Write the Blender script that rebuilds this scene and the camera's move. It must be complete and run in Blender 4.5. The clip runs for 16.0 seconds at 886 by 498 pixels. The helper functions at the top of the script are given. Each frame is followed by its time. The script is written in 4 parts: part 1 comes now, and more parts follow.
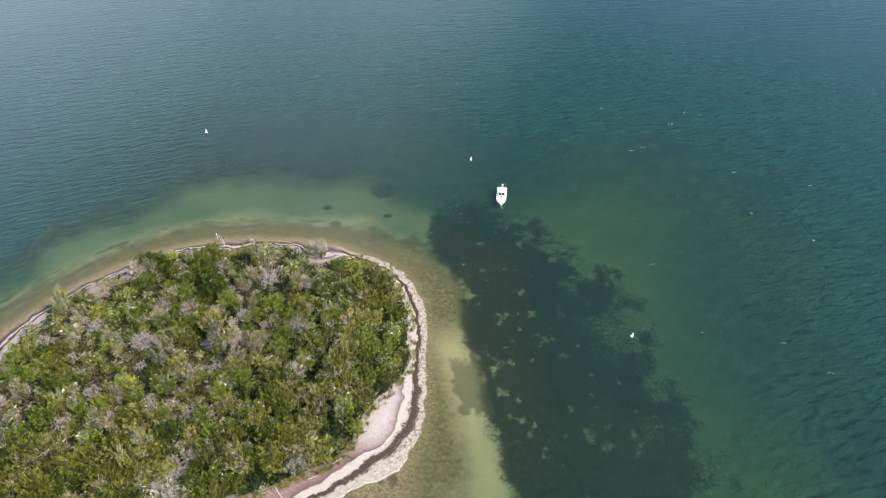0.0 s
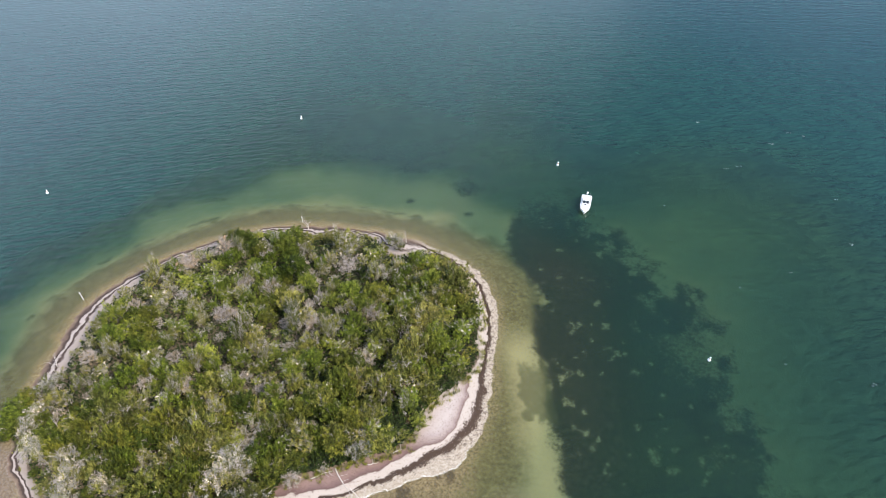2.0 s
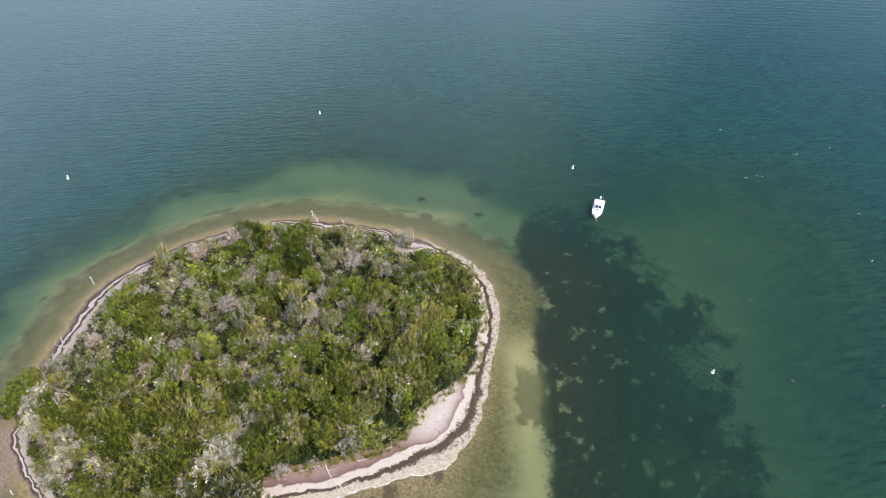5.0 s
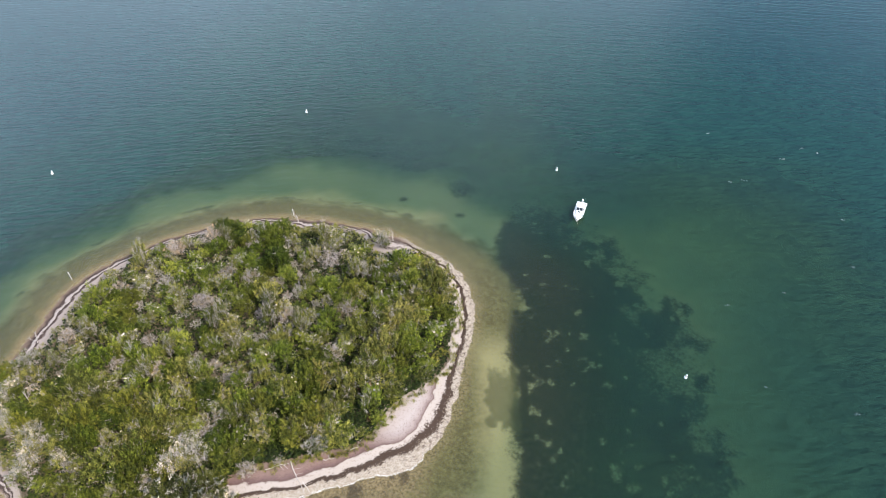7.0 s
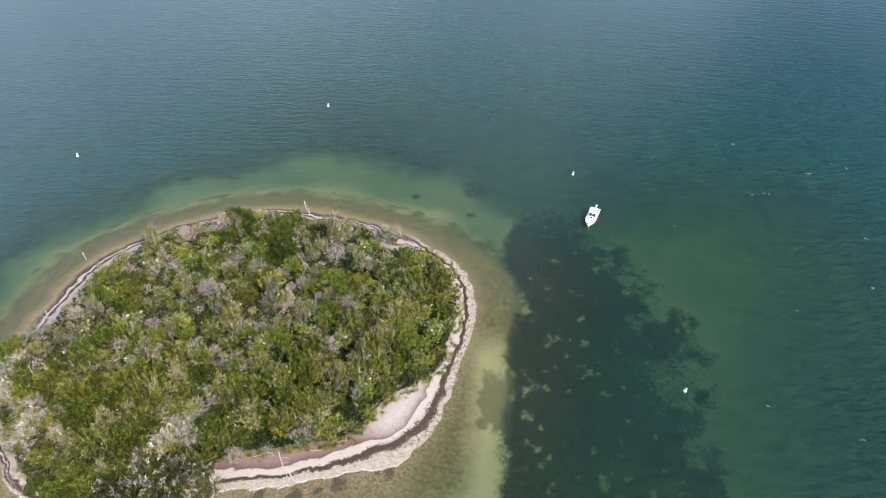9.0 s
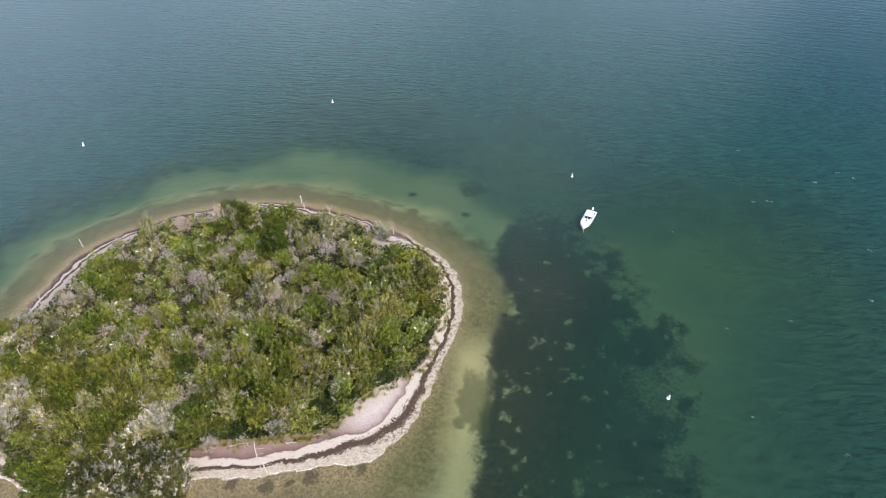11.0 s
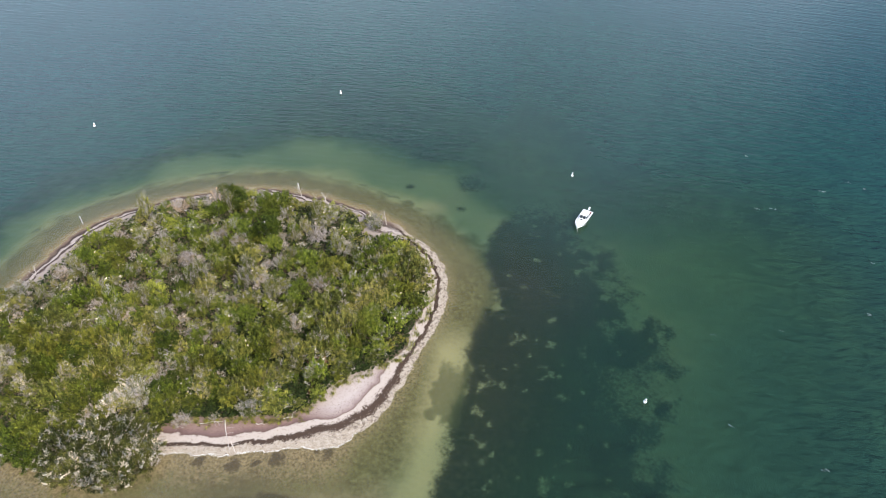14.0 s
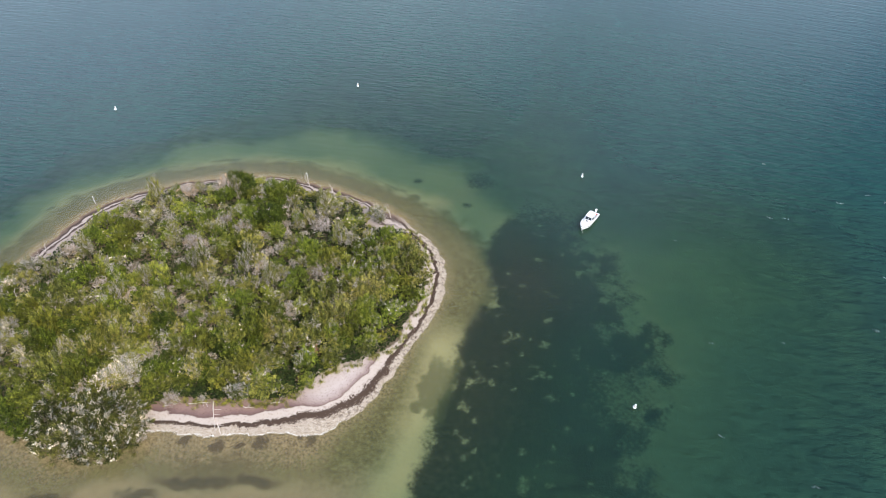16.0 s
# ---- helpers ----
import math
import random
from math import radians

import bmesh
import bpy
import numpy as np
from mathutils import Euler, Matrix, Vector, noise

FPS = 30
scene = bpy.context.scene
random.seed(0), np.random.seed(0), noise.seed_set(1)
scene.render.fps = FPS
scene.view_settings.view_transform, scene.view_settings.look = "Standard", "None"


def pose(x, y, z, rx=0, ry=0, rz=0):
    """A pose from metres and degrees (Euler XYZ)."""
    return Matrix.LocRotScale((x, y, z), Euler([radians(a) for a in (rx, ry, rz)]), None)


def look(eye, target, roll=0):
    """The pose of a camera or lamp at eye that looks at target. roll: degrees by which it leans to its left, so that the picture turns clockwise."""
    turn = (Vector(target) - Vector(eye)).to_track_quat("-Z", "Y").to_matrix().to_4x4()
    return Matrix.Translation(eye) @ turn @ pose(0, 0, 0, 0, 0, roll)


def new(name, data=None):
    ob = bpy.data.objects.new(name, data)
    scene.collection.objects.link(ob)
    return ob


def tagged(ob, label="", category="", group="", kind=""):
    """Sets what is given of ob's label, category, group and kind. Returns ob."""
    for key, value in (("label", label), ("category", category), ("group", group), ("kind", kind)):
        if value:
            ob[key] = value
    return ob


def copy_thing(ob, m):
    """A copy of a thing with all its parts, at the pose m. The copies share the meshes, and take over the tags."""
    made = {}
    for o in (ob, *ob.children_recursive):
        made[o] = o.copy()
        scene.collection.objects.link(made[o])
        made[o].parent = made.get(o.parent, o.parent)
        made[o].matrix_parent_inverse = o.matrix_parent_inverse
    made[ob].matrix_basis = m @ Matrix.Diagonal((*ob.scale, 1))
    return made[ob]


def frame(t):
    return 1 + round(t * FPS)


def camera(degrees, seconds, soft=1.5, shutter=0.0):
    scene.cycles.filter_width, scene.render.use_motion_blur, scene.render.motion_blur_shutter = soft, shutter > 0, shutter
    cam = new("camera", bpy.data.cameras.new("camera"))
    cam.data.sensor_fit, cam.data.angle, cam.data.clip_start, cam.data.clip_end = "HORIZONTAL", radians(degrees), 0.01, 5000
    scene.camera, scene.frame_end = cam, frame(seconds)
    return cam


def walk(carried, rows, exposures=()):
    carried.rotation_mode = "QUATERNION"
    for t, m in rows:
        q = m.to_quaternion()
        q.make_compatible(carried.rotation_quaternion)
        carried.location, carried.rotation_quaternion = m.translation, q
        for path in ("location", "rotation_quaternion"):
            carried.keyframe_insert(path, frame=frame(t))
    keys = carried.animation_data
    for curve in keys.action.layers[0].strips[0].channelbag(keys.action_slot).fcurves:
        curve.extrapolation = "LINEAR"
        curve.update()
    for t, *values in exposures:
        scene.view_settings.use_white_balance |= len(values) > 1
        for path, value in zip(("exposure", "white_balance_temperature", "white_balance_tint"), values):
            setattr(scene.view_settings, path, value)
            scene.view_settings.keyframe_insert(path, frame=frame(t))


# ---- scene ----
cam = camera(65.02, 16.0, soft=0.9)
PATH = [
    (0, (-14.25, -0.12, 110.54), (4.03, 72.16, 43.89), 1.41),
    (0.5, (-14.50, -0.23, 110.45), (2.07, 72.52, 43.87), 1.44),
    (1, (-14.60, -0.31, 110.32), (-1.21, 73.11, 43.76), 1.30),
    (1.5, (-14.52, -0.30, 110.31), (-4.19, 73.53, 43.65), 1.10),
    (2, (-14.42, -0.17, 110.39), (-7.09, 73.89, 43.59), 0.96),
    (2.5, (-14.16, -0.12, 110.41), (-9.87, 74.07, 43.50), 0.72),
    (3, (-13.57, -0.09, 110.30), (-10.87, 74.16, 43.37), 0.70),
    (3.5, (-12.59, -0.15, 110.24), (-10.00, 74.11, 43.32), 0.69),
    (4, (-11.29, -0.16, 110.06), (-8.70, 74.14, 43.17), 0.72),
    (6.5, (-3.40, -0.05, 110.10), (-0.97, 74.21, 43.17), 1.08),
    (7, (-1.74, -0.01, 110.06), (-0.05, 74.29, 43.16), 1.15),
    (7.5, (-0.00, 0.00, 110.00), (0.00, 74.31, 43.08), 1.14),
    (8, (1.80, 0.02, 109.86), (-0.01, 74.32, 42.95), 1.12),
    (8.5, (3.62, 0.06, 109.73), (0.72, 74.34, 42.85), 1.15),
    (9, (5.36, 0.20, 109.58), (1.69, 74.43, 42.67), 1.25),
    (11.5, (15.21, 0.84, 108.85), (7.28, 74.80, 42.01), 1.13),
    (12, (16.99, 0.89, 108.73), (8.66, 74.77, 41.86), 1.16),
    (12.5, (18.59, 0.99, 108.48), (9.71, 74.78, 41.58), 1.18),
    (13, (20.17, 1.10, 108.23), (10.42, 74.78, 41.32), 1.19),
    (13.5, (21.77, 1.20, 108.00), (10.90, 74.71, 41.09), 1.24),
    (14, (23.36, 1.25, 107.76), (11.30, 74.58, 40.84), 1.31),
    (14.5, (25.03, 1.38, 107.54), (11.70, 74.50, 40.64), 1.35),
    (15, (26.81, 1.60, 107.33), (12.24, 74.46, 40.40), 1.39),
    (15.5, (28.67, 1.92, 107.15), (12.89, 74.47, 40.17), 1.39),
    (16, (30.64, 2.25, 106.98), (13.93, 74.54, 39.94), 1.45),
]
walk(cam, [(t, look(eye, target, roll)) for t, eye, target, roll in PATH], exposures=[(0, 0.78), (2, 0.75), (8, 0.72), (11.5, 0.67), (16, 0.64)])

# ---------------------------------------------------------------- light
SUN_AZ, SUN_EL = 130.0, 47.0          # degrees, clockwise from +y; height over the horizon
world = bpy.data.worlds.new("sky")
scene.world = world
world.use_nodes = True
wn = world.node_tree.nodes
wn.clear()
sky = wn.new("ShaderNodeTexSky")
sky.sky_type, sky.sun_disc = "NISHITA", False
sky.sun_elevation, sky.sun_rotation = radians(SUN_EL), radians(SUN_AZ)
sky.air_density, sky.dust_density, sky.ozone_density = 1.2, 1.0, 2.0
wbg = wn.new("ShaderNodeBackground")
wbg.inputs["Strength"].default_value = 0.138
wout = wn.new("ShaderNodeOutputWorld")
# thin high cloud drifting over the whole sky
wtc, wmap, wnoise, wstep, wmix = (wn.new("ShaderNode" + kind) for kind in ("TexCoord", "Mapping", "TexNoise", "MapRange", "Mix"))
wmap.inputs["Location"].default_value = (47.95, 24.85, 11.55)
wnoise.inputs["Scale"].default_value, wnoise.inputs["Detail"].default_value, wnoise.inputs["Roughness"].default_value = 0.9, 5, 0.5
wstep.interpolation_type = "SMOOTHSTEP"
wstep.inputs["From Min"].default_value, wstep.inputs["From Max"].default_value = 0.40, 0.74
wmix.data_type = "RGBA"
wmix.inputs[7].default_value = (8.7, 10.6, 13.2, 1)
for a, b in ((wtc.outputs["Generated"], wmap.inputs["Vector"]), (wmap.outputs[0], wnoise.inputs["Vector"]), (wnoise.outputs[0], wstep.inputs["Value"]),
             (wstep.outputs[0], wmix.inputs[0]), (sky.outputs[0], wmix.inputs[6]), (wmix.outputs[2], wbg.inputs["Color"])):
    world.node_tree.links.new(a, b)
world.node_tree.links.new(wbg.outputs[0], wout.inputs["Surface"])
sun = new("sun", bpy.data.lights.new("sun", "SUN"))
sun.data.energy, sun.data.angle, sun.data.color = 3.0, radians(0.6), (1.0, 0.925, 0.84)
sv = Vector((math.sin(radians(SUN_AZ)) * math.cos(radians(SUN_EL)), math.cos(radians(SUN_AZ)) * math.cos(radians(SUN_EL)), math.sin(radians(SUN_EL))))
sun.matrix_world = look(sv * 200, (0, 0, 0))


# ---------------------------------------------------------------- materials
class Nodes:
    """A small helper to wire node materials."""

    def __init__(self, name):
        self.mat = bpy.data.materials.new(name)
        self.mat.use_nodes = True
        self.tree = self.mat.node_tree
        self.tree.nodes.clear()
        self.out = self.tree.nodes.new("ShaderNodeOutputMaterial")

    def add(self, kind, ins=None, **props):
        n = self.tree.nodes.new("ShaderNode" + kind)
        if "operation" in props:
            n.operation, n.use_clamp = props["operation"], props["clamp"]
        if "blend" in props:
            n.data_type, n.blend_type = "RGBA", props["blend"]
        if "curve" in props:
            n.interpolation_type = props["curve"]
        if "attribute" in props:
            n.attribute_name = props["attribute"]
        for key, value in (ins or {}).items():
            self.put(n.inputs[key], value)
        return n

    def put(self, socket, value):
        if isinstance(value, bpy.types.NodeSocket):
            self.tree.links.new(value, socket)
        elif isinstance(value, (tuple, list)) and len(value) == 3 and socket.type == "RGBA":
            socket.default_value = (*value, 1)
        else:
            socket.default_value = value

    def math(self, op, a, b=0.0, c=0.0, clamp=False):
        n = self.add("Math", operation=op, clamp=clamp)
        for i, v in enumerate((a, b, c)):
            self.put(n.inputs[i], v)
        return n.outputs[0]

    def mix(self, fac, a, b, blend="MIX"):
        n = self.add("Mix", blend=blend)
        self.put(n.inputs[0], fac), self.put(n.inputs[6], a), self.put(n.inputs[7], b)
        return n.outputs[2]

    def noise(self, scale, detail=3.0, rough=0.55, vector=None, distortion=0.0):
        n = self.add("TexNoise", {"Scale": scale, "Detail": detail, "Roughness": rough, "Distortion": distortion})
        if vector is not None:
            self.put(n.inputs["Vector"], vector)
        return n.outputs[0]

    def place(self):
        return self.add("NewGeometry").outputs["Position"]

    def local(self):
        return self.add("TexCoord").outputs["Object"]

    def step(self, value, low, high):
        n = self.add("MapRange", {"Value": value, "From Min": low, "From Max": high}, curve="SMOOTHSTEP")
        return n.outputs[0]

    def attr(self, name):
        return self.add("Attribute", attribute=name).outputs["Fac"]

    def ramp(self, fac, stops):
        n = self.add("ValToRGB", {"Fac": fac})
        el = n.color_ramp.elements
        while len(el) < len(stops):
            el.new(0.5)
        for e, (p, col) in zip(el, stops):
            e.position, e.color = p, (*col, 1)
        return n.outputs[0]

    def surface(self, shader):
        self.tree.links.new(shader, self.out.inputs["Surface"])
        return self.mat

    def principled(self, color, rough=0.7, normal=None, metal=0.0, **more):
        n = self.add("BsdfPrincipled", {"Base Color": color, "Roughness": rough, "Metallic": metal})
        if normal is not None:
            self.put(n.inputs["Normal"], normal)
        for key, value in more.items():
            self.put(n.inputs[key.replace("_", " ")], value)
        return self.surface(n.outputs[0])

    def bump(self, height, distance=0.02, strength=1.0):
        return self.add("Bump", {"Height": height, "Distance": distance, "Strength": strength}).outputs[0]


def simple_material(name, color, rough=0.6, metal=0.0, vary=0.12, scale=3.0, bump=0.004):
    k = Nodes(name)
    p = k.local()
    n1, n2 = k.noise(scale, 4, 0.6, p), k.noise(scale * 9, 3, 0.6, p)
    both = k.math("ADD", k.math("MULTIPLY", n1, 0.6), k.math("MULTIPLY", n2, 0.4))
    col = k.mix(both, tuple(c * (1 - 1.6 * vary) for c in color), tuple(min(1, c * (1 + 1.3 * vary)) for c in color))
    return k.principled(col, rough, k.bump(n2, bump) if bump else None, metal)


def leaf_material(name, dark, light, warm, spread=0.5):
    """Foliage: every leaf clump its own tone, every shrub its own lean, with lit and shaded lobes painted in."""
    k = Nodes(name)
    island = k.add("NewGeometry").outputs["Random Per Island"]
    each = k.add("ObjectInfo").outputs["Random"]
    col = k.mix(k.math("ADD", 0.12, k.math("MULTIPLY", k.math("POWER", island, 1.3), 0.72)), dark, light)
    col = k.mix(k.math("MULTIPLY", k.step(each, 0.25, 1.0), spread), col, warm)
    # noise lobes put shaded hollows and sunlit clumps into the leaf colour
    lobe_shading = k.step(k.noise(1.15, 3, 0.6, k.add("Mapping", {"Vector": k.local(), "Location": k.add("ObjectInfo").outputs["Location"]}).outputs[0]), 0.36, 0.64)
    col = k.mix(1.0, col, k.mix(lobe_shading, (0.28, 0.34, 0.34), (1.68, 1.62, 1.38)), "MULTIPLY")
    vigour = k.add("Mapping", {"Vector": k.add("ObjectInfo").outputs["Location"]}).outputs[0]
    vigour = k.add("TexWhiteNoise", {"Vector": vigour}).outputs["Value"]
    col = k.mix(1.0, col, k.mix(vigour, (0.58, 0.59, 0.56), (1.50, 1.38, 1.32)), "MULTIPLY")
    # noise patches pull the colour below the dark tone
    dark_patches = k.noise(0.9, 3, 0.6, k.local())
    col = k.mix(k.math("MULTIPLY", dark_patches, 0.45), col, tuple(0.45 * c for c in dark))
    d = k.add("BsdfPrincipled", {"Base Color": col, "Roughness": 0.65, "Specular IOR Level": 0.2})
    t = k.add("BsdfTranslucent", {"Color": k.mix(0.6, col, tuple(min(1, 1.5 * c) for c in light))})
    s = k.add("MixShader", {0: 0.09, 1: d.outputs[0], 2: t.outputs[0]})
    return k.surface(s.outputs[0])


def ground_material():
    """Sea bed, beach and leaf litter in one sheet, told apart by the shore's own bands."""
    k = Nodes("island_and_sea_bed")
    p = k.place()
    inland, band, lee, pale = k.attr("inland"), k.attr("band"), k.attr("lee"), k.attr("pale")
    meadow, bar, weed = k.attr("meadow"), k.attr("bar"), k.attr("weed")
    shore_south = k.math("MULTIPLY", k.math("SUBTRACT", 1.0, lee), k.math("SUBTRACT", 1.0, pale))
    fine, mid, big = k.noise(6.0, 4, 0.65, p), k.noise(1.3, 4, 0.6, p), k.noise(0.22, 3, 0.55, p)
    # beach, from the water's edge up
    loose = k.noise(0.45, 2, 0.5, p)
    u = k.math("ADD", k.math("MULTIPLY", k.math("SUBTRACT", mid, 0.5), 0.20), k.math("MULTIPLY", k.math("SUBTRACT", fine, 0.5), 0.15))
    u = k.math("ADD", band, k.math("ADD", u, k.math("MULTIPLY", k.math("SUBTRACT", loose, 0.5), 0.18)))
    white, pink = (0.53, 0.45, 0.39), (0.27, 0.175, 0.150)
    pebbles = k.noise(2.3, 5, 0.72, p)
    ragged = k.math("ADD", k.math("MULTIPLY", k.math("SUBTRACT", pebbles, 0.5), 3.6), k.math("MULTIPLY", k.math("SUBTRACT", fine, 0.5), 2.0))
    tide = k.math("ADD", k.attr("tide"), ragged)
    upper = k.math("ADD", k.attr("upper"), k.math("MULTIPLY", ragged, 0.22))
    rubble = k.mix(k.step(k.noise(3.5, 4, 0.7, p), 0.38, 0.62), (0.36, 0.290, 0.215), (0.53, 0.455, 0.375))
    clods = k.step(k.noise(1.5, 5, 0.75, p), 0.50, 0.57)
    clods = k.math("MULTIPLY", clods, k.math("ADD", 0.14, k.math("MULTIPLY", pale, 0.5)))
    rubble = k.mix(clods, rubble, (0.085, 0.056, 0.042))
    above = k.ramp(k.math("DIVIDE", upper, 5.0), [(0.0, (0.125, 0.070, 0.062)), (0.07, (0.185, 0.118, 0.106)), (0.25, pink), (1.0, (0.30, 0.215, 0.180))])
    dune = k.ramp(k.math("DIVIDE", upper, 5.0), [(0.0, (0.150, 0.090, 0.080)), (0.08, (0.30, 0.220, 0.200)), (0.22, (0.44, 0.355, 0.320)), (0.5, (0.54, 0.455, 0.415)), (1.0, (0.50, 0.41, 0.36))])
    above = k.mix(pale, above, dune)
    strip = k.mix(k.math("MULTIPLY", k.step(k.noise(2.4, 5, 0.72, p), 0.54, 0.66), 0.6), white, (0.22, 0.155, 0.125))
    beach = k.mix(k.step(upper, -0.10, 0.14), strip, above)
    beach = k.mix(k.step(tide, -0.9, 0.3), rubble, beach)
    beach = k.mix(k.math("MULTIPLY", k.step(tide, -1.30, -0.85), k.math("SUBTRACT", 1.0, k.step(tide, 0.75, 1.15))), beach, k.mix(fine, (0.045, 0.027, 0.018), (0.105, 0.068, 0.048)))
    lee_side = k.ramp(u, [(0.0, (0.25, 0.180, 0.130)), (0.12, (0.18, 0.125, 0.095)), (0.24, (0.075, 0.050, 0.042)), (0.32, (0.085, 0.056, 0.046)), (0.38, (0.46, 0.385, 0.345)), (0.47, (0.48, 0.405, 0.365)), (0.52, (0.065, 0.043, 0.036)), (0.60, (0.090, 0.060, 0.050)), (0.67, (0.40, 0.335, 0.295)), (1.0, (0.34, 0.275, 0.235))])
    beach = k.mix(lee, beach, lee_side)
    grain = k.noise(30.0, 2, 0.6, p)
    beach = k.mix(k.math("MULTIPLY", grain, 0.45), beach, (0.52, 0.47, 0.44), "MULTIPLY")
    mottle = k.step(k.noise(2.6, 3, 0.65, p), 0.50, 0.72)
    beach = k.mix(k.math("MULTIPLY", mottle, k.math("MULTIPLY", k.step(upper, 0.3, 1.2), 0.40)), beach, (0.115, 0.075, 0.06))
    lap = k.math("ADD", inland, k.math("MULTIPLY", k.math("SUBTRACT", k.noise(1.9, 3, 0.6, p), 0.5), 1.1))
    edge = k.math("MULTIPLY", k.step(lap, -0.04, 0.05), k.math("SUBTRACT", 1.0, k.step(lap, 0.14, 0.28)))
    edge = k.math("MULTIPLY", edge, k.step(k.noise(1.1, 3, 0.6, p), 0.46, 0.60))
    beach = k.mix(k.math("MULTIPLY", edge, shore_south), beach, (0.70, 0.67, 0.64))
    # leaf litter under the shrubs
    litter = k.ramp(k.math("ADD", k.math("MULTIPLY", mid, 0.5), k.math("MULTIPLY", fine, 0.5)), [(0.3, (0.05, 0.04, 0.026)), (0.5, (0.12, 0.09, 0.06)), (0.7, (0.24, 0.19, 0.15))])
    land = k.mix(k.step(k.math("ADD", band, k.math("MULTIPLY", k.math("SUBTRACT", mid, 0.5), 0.5)), 1.08, 1.30), beach, litter)
    # sea bed
    sand = k.mix(mid, (0.29, 0.275, 0.155), (0.355, 0.34, 0.20))
    near = k.ramp(k.math("ADD", k.math("MULTIPLY", pebbles, 0.75), k.math("MULTIPLY", mid, 0.25)), [(0.38, (0.092, 0.076, 0.043)), (0.5, (0.190, 0.165, 0.092)), (0.62, (0.315, 0.275, 0.155))])
    near = k.mix(k.math("MULTIPLY", lee, 0.7), near, k.mix(k.step(pebbles, 0.35, 0.65), (0.165, 0.122, 0.066), (0.42, 0.330, 0.190)))
    near = k.mix(k.math("MULTIPLY", shore_south, 0.65), near, k.mix(k.step(pebbles, 0.35, 0.65), (0.150, 0.114, 0.074), (0.36, 0.285, 0.190)))
    weedy = k.ramp(k.math("ADD", k.math("MULTIPLY", fine, 0.5), k.math("MULTIPLY", mid, 0.5)), [(0.34, (0.055, 0.052, 0.025)), (0.5, (0.130, 0.125, 0.060)), (0.64, (0.210, 0.196, 0.098))])
    reach = k.math("SUBTRACT", k.math("MULTIPLY", shore_south, 0.72), 1.0)
    flats = k.mix(k.step(k.math("ADD", k.math("MULTIPLY", inland, reach), k.math("MULTIPLY", k.math("SUBTRACT", mid, 0.5), 3.0)), 0.2, 3.0), near, weedy)
    blades = k.noise(1.3, 4, 0.6, p)
    grass = k.ramp(blades, [(0.3, (0.022, 0.024, 0.017)), (0.52, (0.037, 0.038, 0.023)), (0.75, (0.066, 0.064, 0.036))])
    off = k.math("MULTIPLY", inland, -1.0)
    bed = k.mix(k.step(k.math("ADD", off, k.math("ADD", k.math("MULTIPLY", lee, 3.0), k.math("MULTIPLY", k.math("SUBTRACT", big, 0.5), 8.0))), 9.0, 13.5), flats, sand)
    warm_bed = k.mix(mid, (0.240, 0.188, 0.118), (0.340, 0.274, 0.178))
    bed = k.mix(k.math("MULTIPLY", shore_south, k.step(off, 6.0, 12.0)), bed, warm_bed)
    bed = k.mix(bar, bed, sand)
    bed = k.mix(k.step(k.attr("flat"), 0.15, 0.75), bed, k.mix(k.step(pebbles, 0.35, 0.65), (0.175, 0.132, 0.105), (0.33, 0.265, 0.220)))
    tuft = k.math("ADD", k.math("MULTIPLY", k.math("SUBTRACT", blades, 0.5), 0.55), k.math("MULTIPLY", k.math("SUBTRACT", mid, 0.5), 0.35))
    bed = k.mix(k.step(k.math("ADD", meadow, tuft), 0.18, 0.82), bed, grass)
    bed = k.mix(k.math("MULTIPLY", k.step(k.math("ADD", weed, tuft), 0.10, 1.0), 0.72), bed, k.mix(shore_south, k.mix(blades, (0.024, 0.030, 0.014), (0.105, 0.110, 0.052)), k.mix(blades, (0.024, 0.019, 0.018), (0.095, 0.078, 0.056))))
    wet = k.step(lap, -0.12, 0.10)
    col = k.mix(wet, bed, land)
    bump = k.bump(k.math("ADD", k.math("MULTIPLY", mid, 0.7), k.math("MULTIPLY", fine, 0.3)), 0.12)
    return k.principled(col, 0.9, bump, Specular_IOR_Level=0.2)


